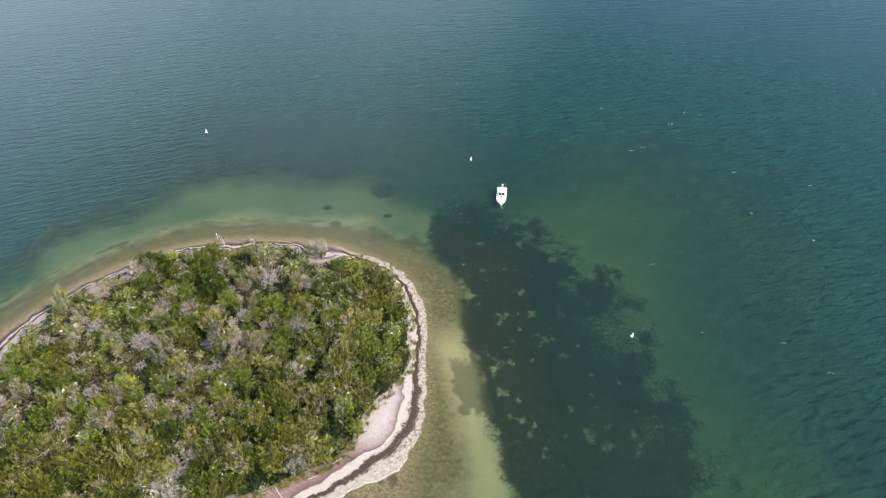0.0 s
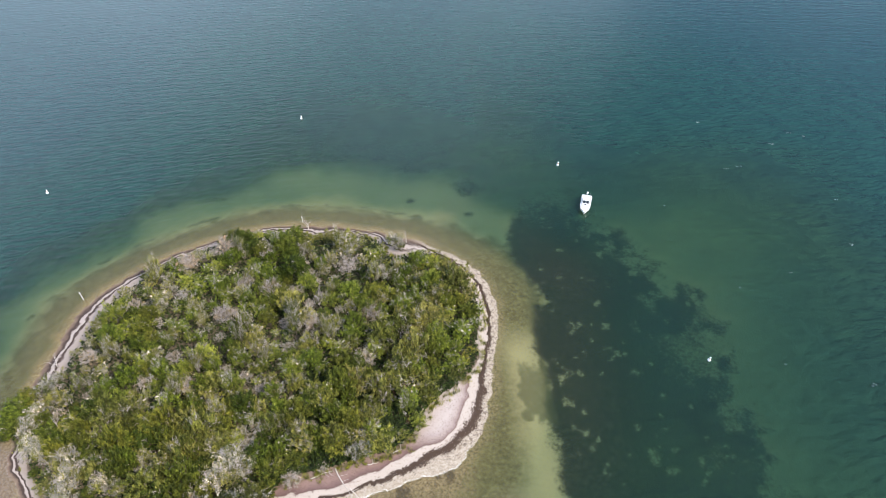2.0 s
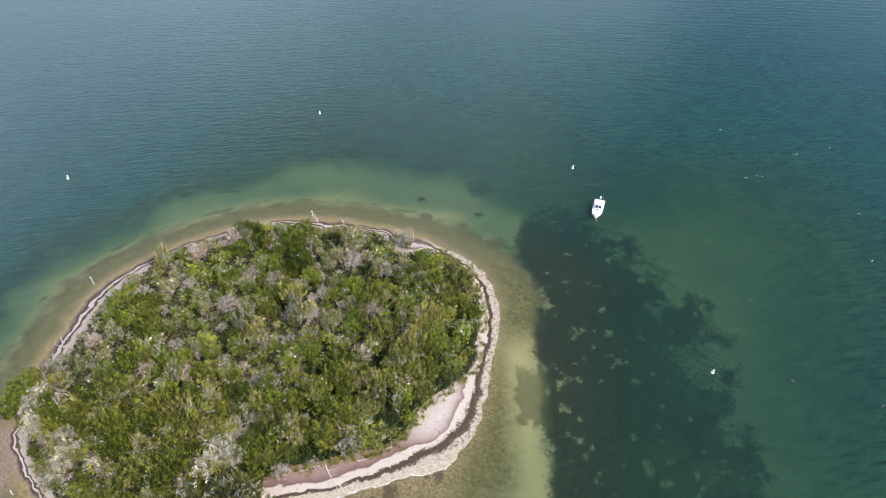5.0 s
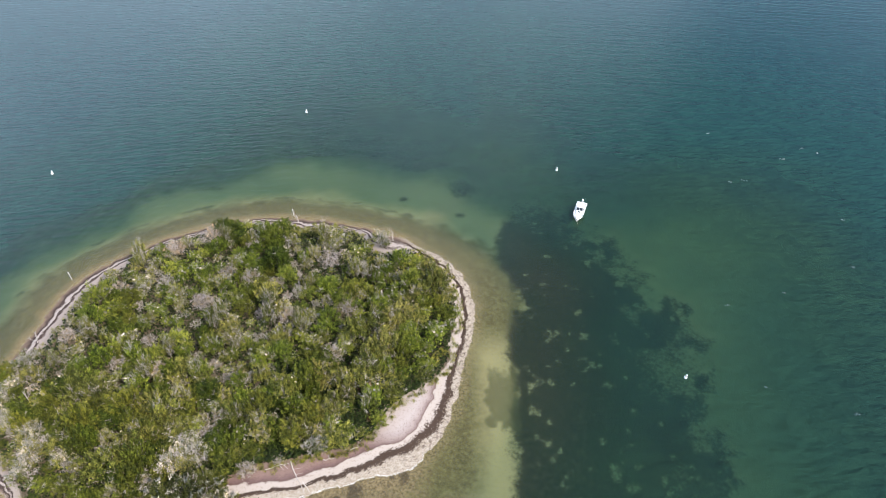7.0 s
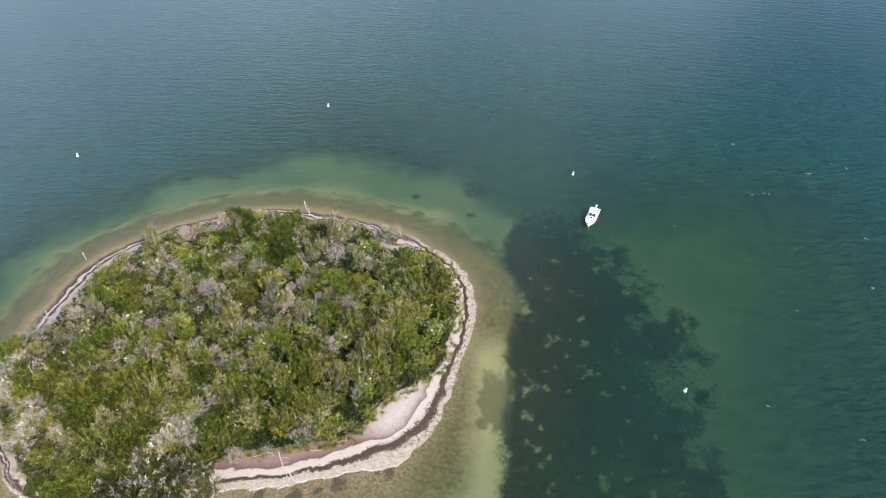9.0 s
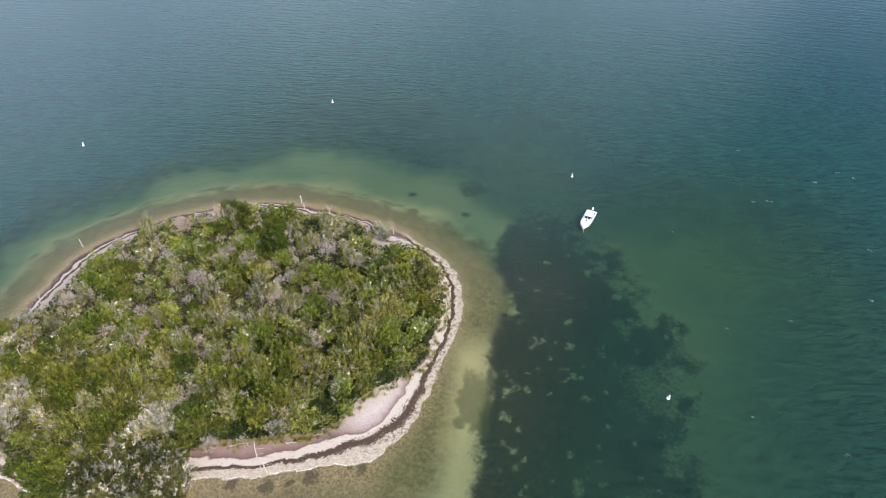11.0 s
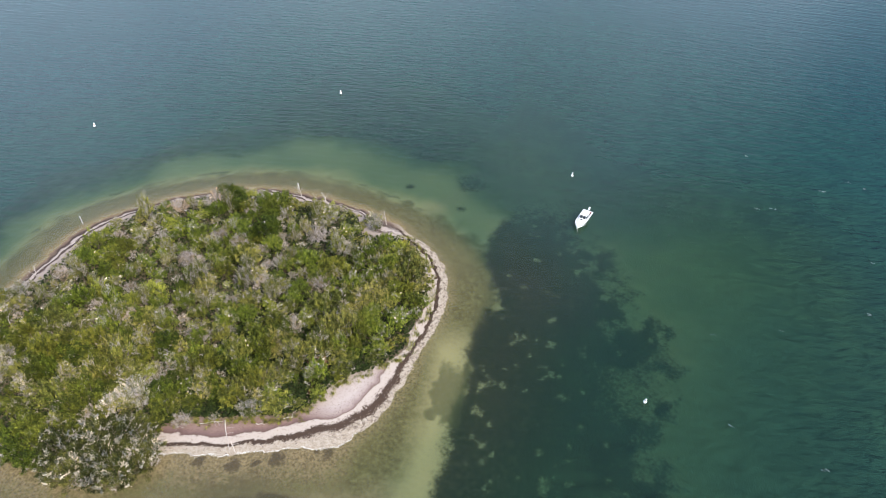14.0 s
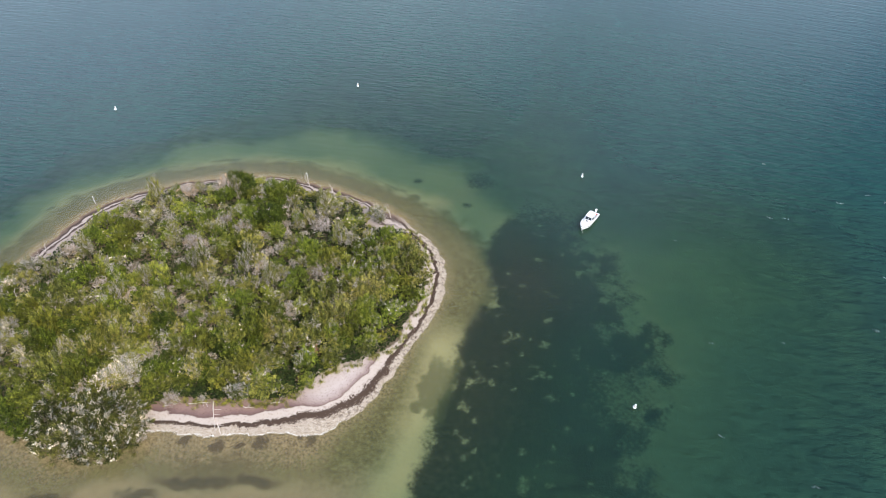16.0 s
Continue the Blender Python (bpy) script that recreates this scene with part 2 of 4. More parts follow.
def water_material():
    k = Nodes("sea_water")
    p = k.place()
    depth, chop = k.attr("depth"), k.attr("chop")

    def swell(turn, along, across, detail, shift):
        m = k.add("Mapping", {"Vector": p, "Rotation": (0, 0, radians(turn)), "Scale": (along, across, 1), "Location": (shift, 0, 0)})
        return k.noise(1.0, detail, 0.5, m.outputs[0], 0.35)

    long_waves = swell(-6, 0.105, 0.27, 1.0, 0)
    cross = swell(18, 0.19, 0.46, 1.5, 7)
    ripples = swell(-14, 0.6, 1.2, 2.0, 3)

    def train(turn, scale, warp):
        m = k.add("Mapping", {"Vector": p, "Rotation": (0, 0, radians(turn))})
        w = k.add("TexWave", {"Vector": m.outputs[0], "Scale": scale, "Distortion": warp, "Detail": 2.0, "Detail Scale": 0.8, "Detail Roughness": 0.6})
        w.bands_direction = "Y"
        return w.outputs["Fac"]

    # the wind sea bends round the island: crests swing as one goes east
    east = k.step(k.add("SeparateXYZ", {"Vector": p}).outputs[0], -60.0, 90.0)
    crests = k.mix(east, train(-4, 0.125, 8.0), train(5, 0.100, 7.0))
    short = k.mix(east, train(-13, 0.23, 9.0), train(13, 0.19, 9.0))
    h = k.math("ADD", k.math("ADD", k.math("MULTIPLY", crests, 0.027), k.math("MULTIPLY", short, 0.014)), k.math("ADD", k.math("MULTIPLY", long_waves, 0.07), k.math("ADD", k.math("MULTIPLY", cross, 0.06), k.math("MULTIPLY", ripples, 0.04))))
    h = k.math("MULTIPLY", h, chop)
    normal = k.bump(h, 1.0)
    chops = swell(-10, 0.42, 0.80, 3.0, 13)
    soft = k.math("ADD", k.math("MULTIPLY", chops, 0.75), k.math("ADD", k.math("MULTIPLY", long_waves, 0.25), k.math("MULTIPLY", cross, 0.40)))
    soft = k.math("MULTIPLY", k.math("ADD", soft, k.math("MULTIPLY", crests, 0.14)), chop)
    body = k.math("SUBTRACT", 1.0, k.math("POWER", 2.718, k.math("MULTIPLY", k.math("MULTIPLY", depth, depth), -0.28)), clamp=True)
    drift = k.noise(0.018, 3, 0.55, p)
    green = k.mix(k.step(drift, 0.35, 0.65), (0.012, 0.039, 0.029), (0.018, 0.049, 0.028))
    green = k.mix(k.step(depth, 2.2, 4.5), green, (0.0090, 0.045, 0.039))
    green = k.mix(k.step(depth, 4.5, 6.0), green, (0.0078, 0.042, 0.045))
    murk = k.math("ADD", k.math("MULTIPLY", k.noise(0.16, 4, 0.65, p), 0.6), k.math("MULTIPLY", swell(-8, 0.26, 0.42, 3.0, 21), 0.4))
    green = k.mix(1.0, green, k.mix(k.step(murk, 0.34, 0.66), (0.82, 0.85, 0.90), (1.20, 1.17, 1.12)), "MULTIPLY")
    scatter = k.add("BsdfDiffuse", {"Color": green, "Normal": k.bump(soft, 3.4)})
    tint = k.mix(k.step(depth, 0.0, 2.5), (0.97, 0.97, 0.91), (0.46, 0.82, 0.68))
    clear = k.add("BsdfTransparent", {"Color": tint})
    inside = k.add("MixShader", {0: body, 1: clear.outputs[0], 2: scatter.outputs[0]})
    gloss = k.add("BsdfGlossy", {"Color": (1, 1, 1), "Roughness": 0.10, "Normal": normal})
    fresnel = k.add("Fresnel", {"IOR": 1.333, "Normal": normal})
    s = k.add("MixShader", {0: fresnel.outputs[0], 1: inside.outputs[0], 2: gloss.outputs[0]})
    return k.surface(s.outputs[0])


def bark_material(name, a, b):
    k = Nodes(name)
    p = k.local()
    m = k.add("Mapping", {"Vector": p, "Scale": (6, 6, 1.2)})
    n = k.noise(2.0, 5, 0.65, m.outputs[0])
    each = k.add("ObjectInfo").outputs["Random"]
    col = k.mix(n, a, b)
    col = k.mix(k.math("MULTIPLY", each, 0.4), col, tuple(0.5 * c for c in a))
    return k.principled(col, 0.85, k.bump(n, 0.02))


M_GROUND, M_WATER = ground_material(), water_material()
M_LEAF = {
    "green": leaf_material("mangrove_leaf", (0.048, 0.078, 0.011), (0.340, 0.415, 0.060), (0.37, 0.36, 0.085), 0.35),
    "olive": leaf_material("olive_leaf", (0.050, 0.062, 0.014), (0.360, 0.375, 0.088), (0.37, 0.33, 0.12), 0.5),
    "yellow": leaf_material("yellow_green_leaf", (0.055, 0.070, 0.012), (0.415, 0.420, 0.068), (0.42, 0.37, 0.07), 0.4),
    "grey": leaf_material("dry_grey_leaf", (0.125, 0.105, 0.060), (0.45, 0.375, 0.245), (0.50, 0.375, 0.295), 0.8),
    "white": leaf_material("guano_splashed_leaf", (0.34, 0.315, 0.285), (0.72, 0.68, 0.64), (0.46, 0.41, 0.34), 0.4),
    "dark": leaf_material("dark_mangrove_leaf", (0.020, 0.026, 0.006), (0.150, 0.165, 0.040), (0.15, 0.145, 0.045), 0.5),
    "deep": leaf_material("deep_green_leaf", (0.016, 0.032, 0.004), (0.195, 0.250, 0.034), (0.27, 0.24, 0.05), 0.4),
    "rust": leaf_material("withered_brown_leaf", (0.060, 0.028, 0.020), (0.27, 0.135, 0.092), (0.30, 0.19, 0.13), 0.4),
    # floor leaves: the shade of the gaps is put into this colour
    "under": leaf_material("shade_toned_undergrowth_leaf", (0.010, 0.020, 0.004), (0.050, 0.078, 0.015), (0.052, 0.055, 0.016), 0.2),
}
M_BARK = bark_material("mangrove_bark", (0.10, 0.08, 0.065), (0.24, 0.20, 0.17))
M_TWIG = bark_material("grey_dead_twig", (0.36, 0.300, 0.270), (0.74, 0.645, 0.595))
M_DRIFT = bark_material("bleached_driftwood", (0.45, 0.38, 0.33), (0.72, 0.65, 0.59))
M_WRACK = simple_material("dried_seaweed", (0.050, 0.031, 0.022), 0.9, vary=0.35, scale=2.0)
M_LITTER = simple_material("leaf_litter", (0.13, 0.085, 0.06), 0.9, vary=0.4, scale=2.0)
M_SHELL = simple_material("shell_rubble", (0.43, 0.37, 0.30), 0.85, vary=0.35, scale=2.0)
M_FOAM = simple_material("wash_foam", (0.62, 0.59, 0.55), 0.7, vary=0.1, scale=2.0)
M_CREST = simple_material("wave_crest_foam", (0.40, 0.44, 0.43), 0.6, vary=0.25, scale=2.0)
M_GEL = simple_material("white_gelcoat", (0.80, 0.80, 0.79), 0.25, vary=0.03, scale=0.8, bump=0.0)
M_DECK = simple_material("nonskid_deck", (0.72, 0.72, 0.70), 0.6, vary=0.05, scale=4.0)
M_GLASS = simple_material("tinted_glass", (0.015, 0.02, 0.025), 0.06, vary=0.1, bump=0.0)
M_STEEL = simple_material("stainless_steel", (0.62, 0.62, 0.62), 0.25, 1.0, 0.05, bump=0.0)
M_BLACK = simple_material("black_rubber", (0.02, 0.02, 0.022), 0.6, vary=0.2)
M_RED = simple_material("red_vinyl", (0.45, 0.035, 0.03), 0.5, vary=0.1)
M_ROPE = simple_material("mooring_rope", (0.55, 0.52, 0.45), 0.9, vary=0.2)
M_BUOY = simple_material("buoy_plastic", (0.80, 0.80, 0.78), 0.4, vary=0.05, scale=2.0, bump=0.002)
M_ORANGE = simple_material("faded_orange_band", (0.62, 0.22, 0.06), 0.5, vary=0.15)
M_ALGAE = simple_material("algae_film", (0.07, 0.075, 0.035), 0.8, vary=0.3)
M_POST = simple_material("weathered_white_post", (0.66, 0.64, 0.60), 0.6, vary=0.12, scale=4.0)


# ---------------------------------------------------------------- making meshes
def mesh_of(name, verts, faces, mats=(), slots=None, smooth=False):
    me = bpy.data.meshes.new(name)
    me.from_pydata([tuple(v) for v in verts], [], [tuple(f) for f in faces])
    for m in mats:
        me.materials.append(m)
    if slots is not None:
        me.polygons.foreach_set("material_index", np.asarray(slots, dtype=np.int32))
    if smooth:
        me.polygons.foreach_set("use_smooth", np.ones(len(me.polygons), dtype=bool))
    me.update()
    return me


def part(name, shape, material, parent, label=""):
    """One mesh object under a thing or under a part; shape is a bmesh or a mesh."""
    if isinstance(shape, bmesh.types.BMesh):
        me = bpy.data.meshes.new(name)
        shape.to_mesh(me)
        shape.free()
    else:
        me = shape
    if material is not None:
        me.materials.clear()
        me.materials.append(material)
    ob = new(name, me)
    ob.parent = parent
    if label:
        tagged(ob, label)
    return ob


def box(size, at=(0, 0, 0), bevel=0.0, segments=2):
    bm = bmesh.new()
    bmesh.ops.create_cube(bm, size=1, matrix=Matrix.Translation(at) @ Matrix.Diagonal((*size, 1)))
    if bevel:
        bmesh.ops.bevel(bm, geom=bm.edges[:], offset=bevel, segments=segments, affect="EDGES", profile=0.5)
    return bm


def lathe(profile, n=20, at=(0, 0, 0)):
    """A turned body from (radius, height) pairs."""
    bm = bmesh.new()
    rings = []
    for r, z in profile:
        rings.append([bm.verts.new((at[0] + r * math.cos(2 * math.pi * i / n), at[1] + r * math.sin(2 * math.pi * i / n), at[2] + z)) for i in range(n)])
    for a, b in zip(rings, rings[1:]):
        for i in range(n):
            bm.faces.new((a[i], a[(i + 1) % n], b[(i + 1) % n], b[i]))
    bm.faces.new(rings[0][::-1]), bm.faces.new(rings[-1])
    for f in bm.faces:
        f.smooth = True
    return bm


class Heap:
    """Collects vertices and faces of many small pieces."""

    def __init__(self):
        self.v, self.f, self.s = [], [], []

    def limb(self, a, b, ra, rb, n=5, slot=0):
        a, b = Vector(a), Vector(b)
        d = (b - a).normalized()
        x = d.orthogonal().normalized()
        y = d.cross(x)
        k = len(self.v)
        for c, r in ((a, ra), (b, rb)):
            for i in range(n):
                t = 2 * math.pi * i / n
                self.v.append(c + (x * math.cos(t) + y * math.sin(t)) * r)
        for i in range(n):
            self.f.append((k + i, k + (i + 1) % n, k + n + (i + 1) % n, k + n + i))
            self.s.append(slot)
        self.f.append(tuple(k + n + i for i in range(n)))
        self.s.append(slot)

    def path(self, pts, ra, rb, n=5, slot=0):
        m = len(pts) - 1
        for i in range(m):
            self.limb(pts[i], pts[i + 1], ra + (rb - ra) * i / m, ra + (rb - ra) * (i + 1) / m, n, slot)

    def leaf(self, at, normal, size, spin, aspect=0.65, slot=0, along=None):
        """A folded leaf clump: two triangles that meet in a crease."""
        nrm = Vector(normal).normalized()
        if along is None:
            x = Matrix.Rotation(spin, 3, nrm) @ nrm.orthogonal().normalized()
        else:
            x = Vector(along).normalized()
            nrm = x.cross(nrm.cross(x)).normalized()
        y = nrm.cross(x)
        k = len(self.v)
        at = Vector(at)
        self.v += [at - x * size, at + y * size * aspect - nrm * size * 0.25, at + x * size, at - y * size * aspect - nrm * size * 0.25]
        self.f += [(k, k + 1, k + 2), (k, k + 2, k + 3)]
        self.s += [slot, slot]

    def blade(self, at, normal, size, aspect, along):
        """A single pointed leaf spray."""
        x = Vector(along).normalized()
        nrm = Vector(normal).normalized()
        y = nrm.cross(x).normalized()
        k = len(self.v)
        at = Vector(at)
        self.v += [at + x * size * 1.25, at - x * size * 0.75 + y * size * aspect, at - x * size * 0.75 - y * size * aspect]
        self.f.append((k, k + 1, k + 2))
        self.s.append(0)

    def mesh(self, name, mats, smooth=False):
        return mesh_of(name, self.v, self.f, mats, self.s, smooth)


# ---------------------------------------------------------------- the island's plan
CX, CY = -32.0, 88.0
# distance of the water's edge and of the shrubs' edge from the island's middle, every ten degrees from -180
SHORE = np.array([53.0, 53.6, 53.4, 51.3, 49.6, 46.5, 42.0, 38.0, 31.8, 29.6, 29.7, 29.9, 30.5, 32.4, 35.6, 36.2, 36.2, 36.3,
                  36.7, 39.1, 42.1, 44.3, 45.2, 44.6, 44.3, 44.0, 44.1, 44.8, 46.1, 47.2, 47.7, 49.2, 50.5, 52.5, 53.5, 52.1])
SHRUB = np.array([48.4, 51.0, 51.0, 49.0, 47.5, 45.0, 41.5, 38.5, 26.5, 23.6, 23.4, 23.5, 24.1, 25.8, 26.4, 25.8, 27.0, 31.0,
                  34.2, 35.5, 38.6, 40.6, 42.0, 42.6, 36.2, 40.4, 41.3, 39.8, 43.2, 45.0, 45.6, 46.9, 47.8, 48.4, 48.4, 48.0])
# how far up from the water's edge the dark wrack lies, half its width, and where the upper tide mark runs
TIDE = np.array([1.0] * 8 + [1.6, 1.9, 2.0, 2.0, 2.1, 2.4, 3.9, 2.7, 2.1, 2.0, 1.5, 1.7, 1.8, 2.0, 2.2, 1.6] + [1.2] * 12)
TIDE_WIDE = np.array([0.4] * 8 + [0.30, 0.35, 0.35, 0.35, 0.4, 0.5, 0.7, 0.95, 0.85, 0.6, 0.42, 0.36, 0.36, 0.36, 0.36, 0.36] + [0.4] * 12)
UPPER = np.array([2.6] * 8 + [3.2, 3.5, 3.6, 3.6, 3.7, 4.5, 5.7, 4.7, 4.3, 4.4, 7.0] + [9.0] * 17)


def ring(table, theta):
    """Smooth closed curve through the table: Catmull-Rom in the angle."""
    a = (np.degrees(theta) + 180.0) / 10.0
    i = np.floor(a).astype(int)
    f = a - i
    p0, p1, p2, p3 = (table[(i + k) % 36] for k in (-1, 0, 1, 2))
    return p1 + 0.5 * f * (p2 - p0 + f * (2 * p0 - 5 * p1 + 4 * p2 - p3 + f * (3 * (p1 - p2) + p3 - p0)))


def lattice(x, y, seed):
    """Smooth value noise, 0 to 1."""
    xi, yi = np.floor(x).astype(np.int64), np.floor(y).astype(np.int64)
    fx, fy = x - xi, y - yi
    fx, fy = fx * fx * (3 - 2 * fx), fy * fy * (3 - 2 * fy)

    def h(i, j):
        v = np.sin(i * 127.1 + j * 311.7 + seed * 74.7) * 43758.5453
        return v - np.floor(v)

    return (h(xi, yi) * (1 - fx) + h(xi + 1, yi) * fx) * (1 - fy) + (h(xi, yi + 1) * (1 - fx) + h(xi + 1, yi + 1) * fx) * fy


def cloud(x, y, size, seed, octaves=4):
    total, amp, out = 0.0, 1.0, 0.0
    for o in range(octaves):
        out = out + amp * lattice(x / size * 2 ** o + 17 * o, y / size * 2 ** o - 9 * o, seed + o)
        total += amp
        amp *= 0.55
    return out / total


def smooth(v, a, b):
    t = np.clip((v - a) / (b - a), 0, 1)
    return t * t * (3 - 2 * t)


def plan(x, y):
    """All that the shore's plan tells of places x, y (arrays)."""
    x, y = np.asarray(x, float), np.asarray(y, float)
    dx, dy = x - CX, y - CY
    r, th = np.hypot(dx, dy), np.arctan2(dy, dx)
    shore = ring(SHORE, th)
    slope = (ring(SHORE, th + 0.03) - ring(SHORE, th - 0.03)) / 0.06 / shore
    wob = (cloud(x, y, 2.6, 5, 4) - 0.5) * 1.8 + (cloud(x, y, 1.3, 7, 2) - 0.5) * 0.7
    inland = (shore - r) / np.sqrt(1 + slope ** 2) + wob
    inland = np.where(r < 12, 20.0, inland)
    width = np.maximum(shore - ring(SHRUB, th), 0.8)
    band = inland / (width / np.sqrt(1 + slope ** 2))
    deg = np.degrees(th)
    lee = smooth(deg, 50, 62) + (1 - smooth(deg, -150, -135))
    lee = np.clip(lee, 0, 1)
    pale = smooth(deg, -48, -30) * (1 - smooth(deg, 50, 60))
    return inland, np.clip(band, -3, 4), lee, pale, deg, r


def tide_marks(x, y, inland):
    """Place across the main wrack line (-1 to 1) and metres above the upper tide mark."""
    th = np.arctan2(y - CY, x - CX)
    return np.clip((inland - ring(TIDE, th)) / ring(TIDE_WIDE, th), -9, 9), np.clip(inland - ring(UPPER, th), -9, 9)


def bed(x, y):
    """Height of the ground, and the sea bed's covers."""
    inland, band, lee, pale, deg, r = plan(x, y)
    off = np.maximum(-inland, 0)
    n1, n2, n3 = cloud(x, y, 14, 21), cloud(x, y, 5, 31), cloud(x, y, 45, 41, 3)
    wig = (n1 - 0.5) * 9 + (n2 - 0.5) * 5
    wig_s = (n2 - 0.5) * 2.2 + (cloud(x, y, 1.8, 55, 3) - 0.5) * 1.5
    # the dark meadow east of the island: straight inner edge, ragged outer edge running south-east
    inner = 12.9 + 1.3 * smooth(y, 72, 84) + 0.6 * smooth(y, 88, 104) + 2.0 * np.exp(-((y - 108) / 4.0) ** 2) - 1.6 * smooth(y, 112, 120) + 4.0 * smooth(y, 124, 138)
    outer = 36.5 + (137 - y) * 0.62 - 0.0052 * np.maximum(137 - y, 0) ** 2
    fray = (cloud(x, y, 5, 91, 3) - 0.5) * 11
    meadow = smooth(x - inner + wig_s, -2.8, 3.2) * (1 - smooth(x - outer + wig * 1.3 + fray, -11, 9)) * (1 - smooth(y + wig * 1.2, 136, 156))
    meadow *= 1 - 0.30 * smooth(y + wig, 126, 144)
    meadow *= 1 - 0.40 * smooth(cloud(x, y, 2.2, 61, 3), 0.66, 0.82)
    meadow *= 1 - 0.14 * smooth(cloud(x, y, 11, 63, 4), 0.46, 0.66)
    meadow *= 1 - 0.6 * smooth(x - outer, -22, 2) * smooth(cloud(x, y, 6, 65, 3), 0.42, 0.66)
    # thin meadows on the north and west, beyond the pale shelf
    thin = smooth(n1 * 0.55 + n3 * 0.45, 0.46, 0.64) * smooth(off, 22, 34) * 0.6
    rim = np.exp(-((off - 9.6 - (n1 - 0.5) * 5) / 1.1) ** 2) * lee * smooth(cloud(x, y, 3.0, 37, 3), 0.36, 0.66) * 0.50
    meadow = np.clip(np.maximum(np.maximum(meadow, thin * (1 - smooth(x, 20, 60) * 0.7)), rim), 0, 1)
    for sx, sy, sr in ((-9, 143, 1.7), (5.5, 136.5, 1.6), (19.5, 101.0, 1.2)):
        meadow = np.maximum(meadow, 0.7 * np.exp(-(((x - sx) / sr) ** 2 + ((y - sy) / sr * 1.2) ** 2)))
    for sx, sy, ra, rb, am in ((7, 149, 7, 4.5, 0.6), (-5, 159, 10, 3, 0.55), (-33, 165, 12, 3.5, 0.55), (-20, 168, 9, 3, 0.5), (-60, 148, 6, 2.2, 0.4), (33, 146, 8, 3, 0.4)):
        blot = np.exp(-((x - sx + wig * 1.1) / ra) ** 2 - ((y - sy + wig_s * 1.2 + wig * 0.3) / rb) ** 2)
        meadow = np.maximum(meadow, am * smooth(blot, 0.05, 0.9))
    # bright sand holes in the meadow
    for sx, sy, sr in ((18.4, 83.1, 0.9), (15.2, 80.8, 0.7), (15.4, 86.6, 0.8), (24.0, 89.4, 0.8), (30.0, 102.9, 1.0), (23.3, 111.3, 0.8), (33.5, 83.9, 1.1), (19.7, 70.3, 1.3), (20.2, 67.0, 1.2), (31.1, 64.4, 2.0),
                       (20.6, 74.8, 0.8), (21.7, 68.6, 0.7), (14.7, 68.7, 0.8), (26.8, 65.5, 0.7), (30.0, 71.2, 0.7), (18.0, 104.6, 2.3), (17.0, 108.3, 1.0), (34.0, 62.0, 1.4), (37.0, 78.0, 0.9)):
        ragged = 1 + (cloud(x, y, 1.3, 71, 2) - 0.5) * 1.6
        meadow = meadow * (1 - (0.9 if sr > 2.2 else 0.5) * np.exp(-(np.hypot(x - sx, y - sy) / sr / 0.85 / ragged) ** 2))
    # the sand tongue along the east side
    bar = smooth(x + wig_s * 0.8, 4.5, 11.0) * (1 - smooth(x - inner, -0.5, 1.0)) * (1 - smooth(y + wig * 0.3, 88, 100))
    bar = np.maximum(bar, smooth(off, 13, 16) * smooth(x, -14, -2) * (1 - smooth(x - inner, -0.5, 1)) * (1 - smooth(y, 60, 75)))
    rough, shred = cloud(x, y, 2.2, 81, 3) - 0.5, cloud(x, y, 1.4, 83, 3) - 0.5
    weed = smooth(x + rough * 3, 8.3, 9.8) * (1 - smooth(x, 14.5, 16)) * smooth(y + rough * 4 + 0.12 * (x - 11), 72.6, 73.8) * (1 - smooth(y + rough * 6, 84, 90)) * 0.85
    for sx, sy, ra, rb in ((-21.5, 51.0, 7, 1.3), (-12.5, 53.6, 4, 1.1), (-30, 46.6, 3.0, 1.2), (-44, 41.6, 4, 1.2), (-27.0, 57.4, 1.0, 1.2), (-21.6, 58.3, 1.1, 1.4), (-14.2, 60.6, 1.2, 1.6), (-17.4, 59.2, 0.7, 0.8), (-6.5, 62.9, 1.3, 1.5)):
        weed = np.maximum(weed, np.exp(-(((x - sx + shred * 3.5) / ra) ** 2 + ((y - sy - 0.25 * (x - sx) + rough * 2.5) / rb) ** 2)) * (1.35 + shred * 1.6))
    weed = np.maximum(weed, 0.55 * np.exp(-((x + 20 + shred * 4) / 10.0) ** 2 - ((y - 54.5 - 0.25 * (x + 20) + rough * 4) / 3.2) ** 2))
    flat = np.exp(-((x + 86 + (n2 - 0.5) * 4) / 7.5) ** 2 - ((y - 66) / 12.0) ** 2)
    # heights
    north = np.maximum(smooth(deg, 22, 48), lee)
    below = smooth(deg, -168, -150) * (1 - smooth(deg, -62, -40))
    off = off + ((n1 - 0.5) * 10 + (n2 - 0.5) * 4) * smooth(off, 6, 14) * north
    shelf = 0.05 * np.minimum(off, 6) + (0.45 + 0.62 * north - 0.22 * below) * smooth(off, 4, 13) + (1.05 - 0.05 * north - 0.85 * below) * smooth(off, 14 + 5 * north, 34) + 1.5 * smooth(off, 40 - 14 * north, 130 - 50 * north) + 2.2 * smooth(off, 55, 190)
    north_west = smooth(deg, 95, 130)
    shelf = shelf + 1.9 * north_west * smooth(off + wig * 0.5, 13, 27)
    east = smooth(x, 10, 16)
    depth = shelf * (1 - 0.35 * meadow * east) + 0.35 * meadow * east - 0.15 * bar + (n1 - 0.5) * 0.35 * smooth(off, 6, 12)
    depth = depth * (1 - 0.75 * flat)
    depth = np.maximum(depth, 0.02 * np.minimum(off, 1))
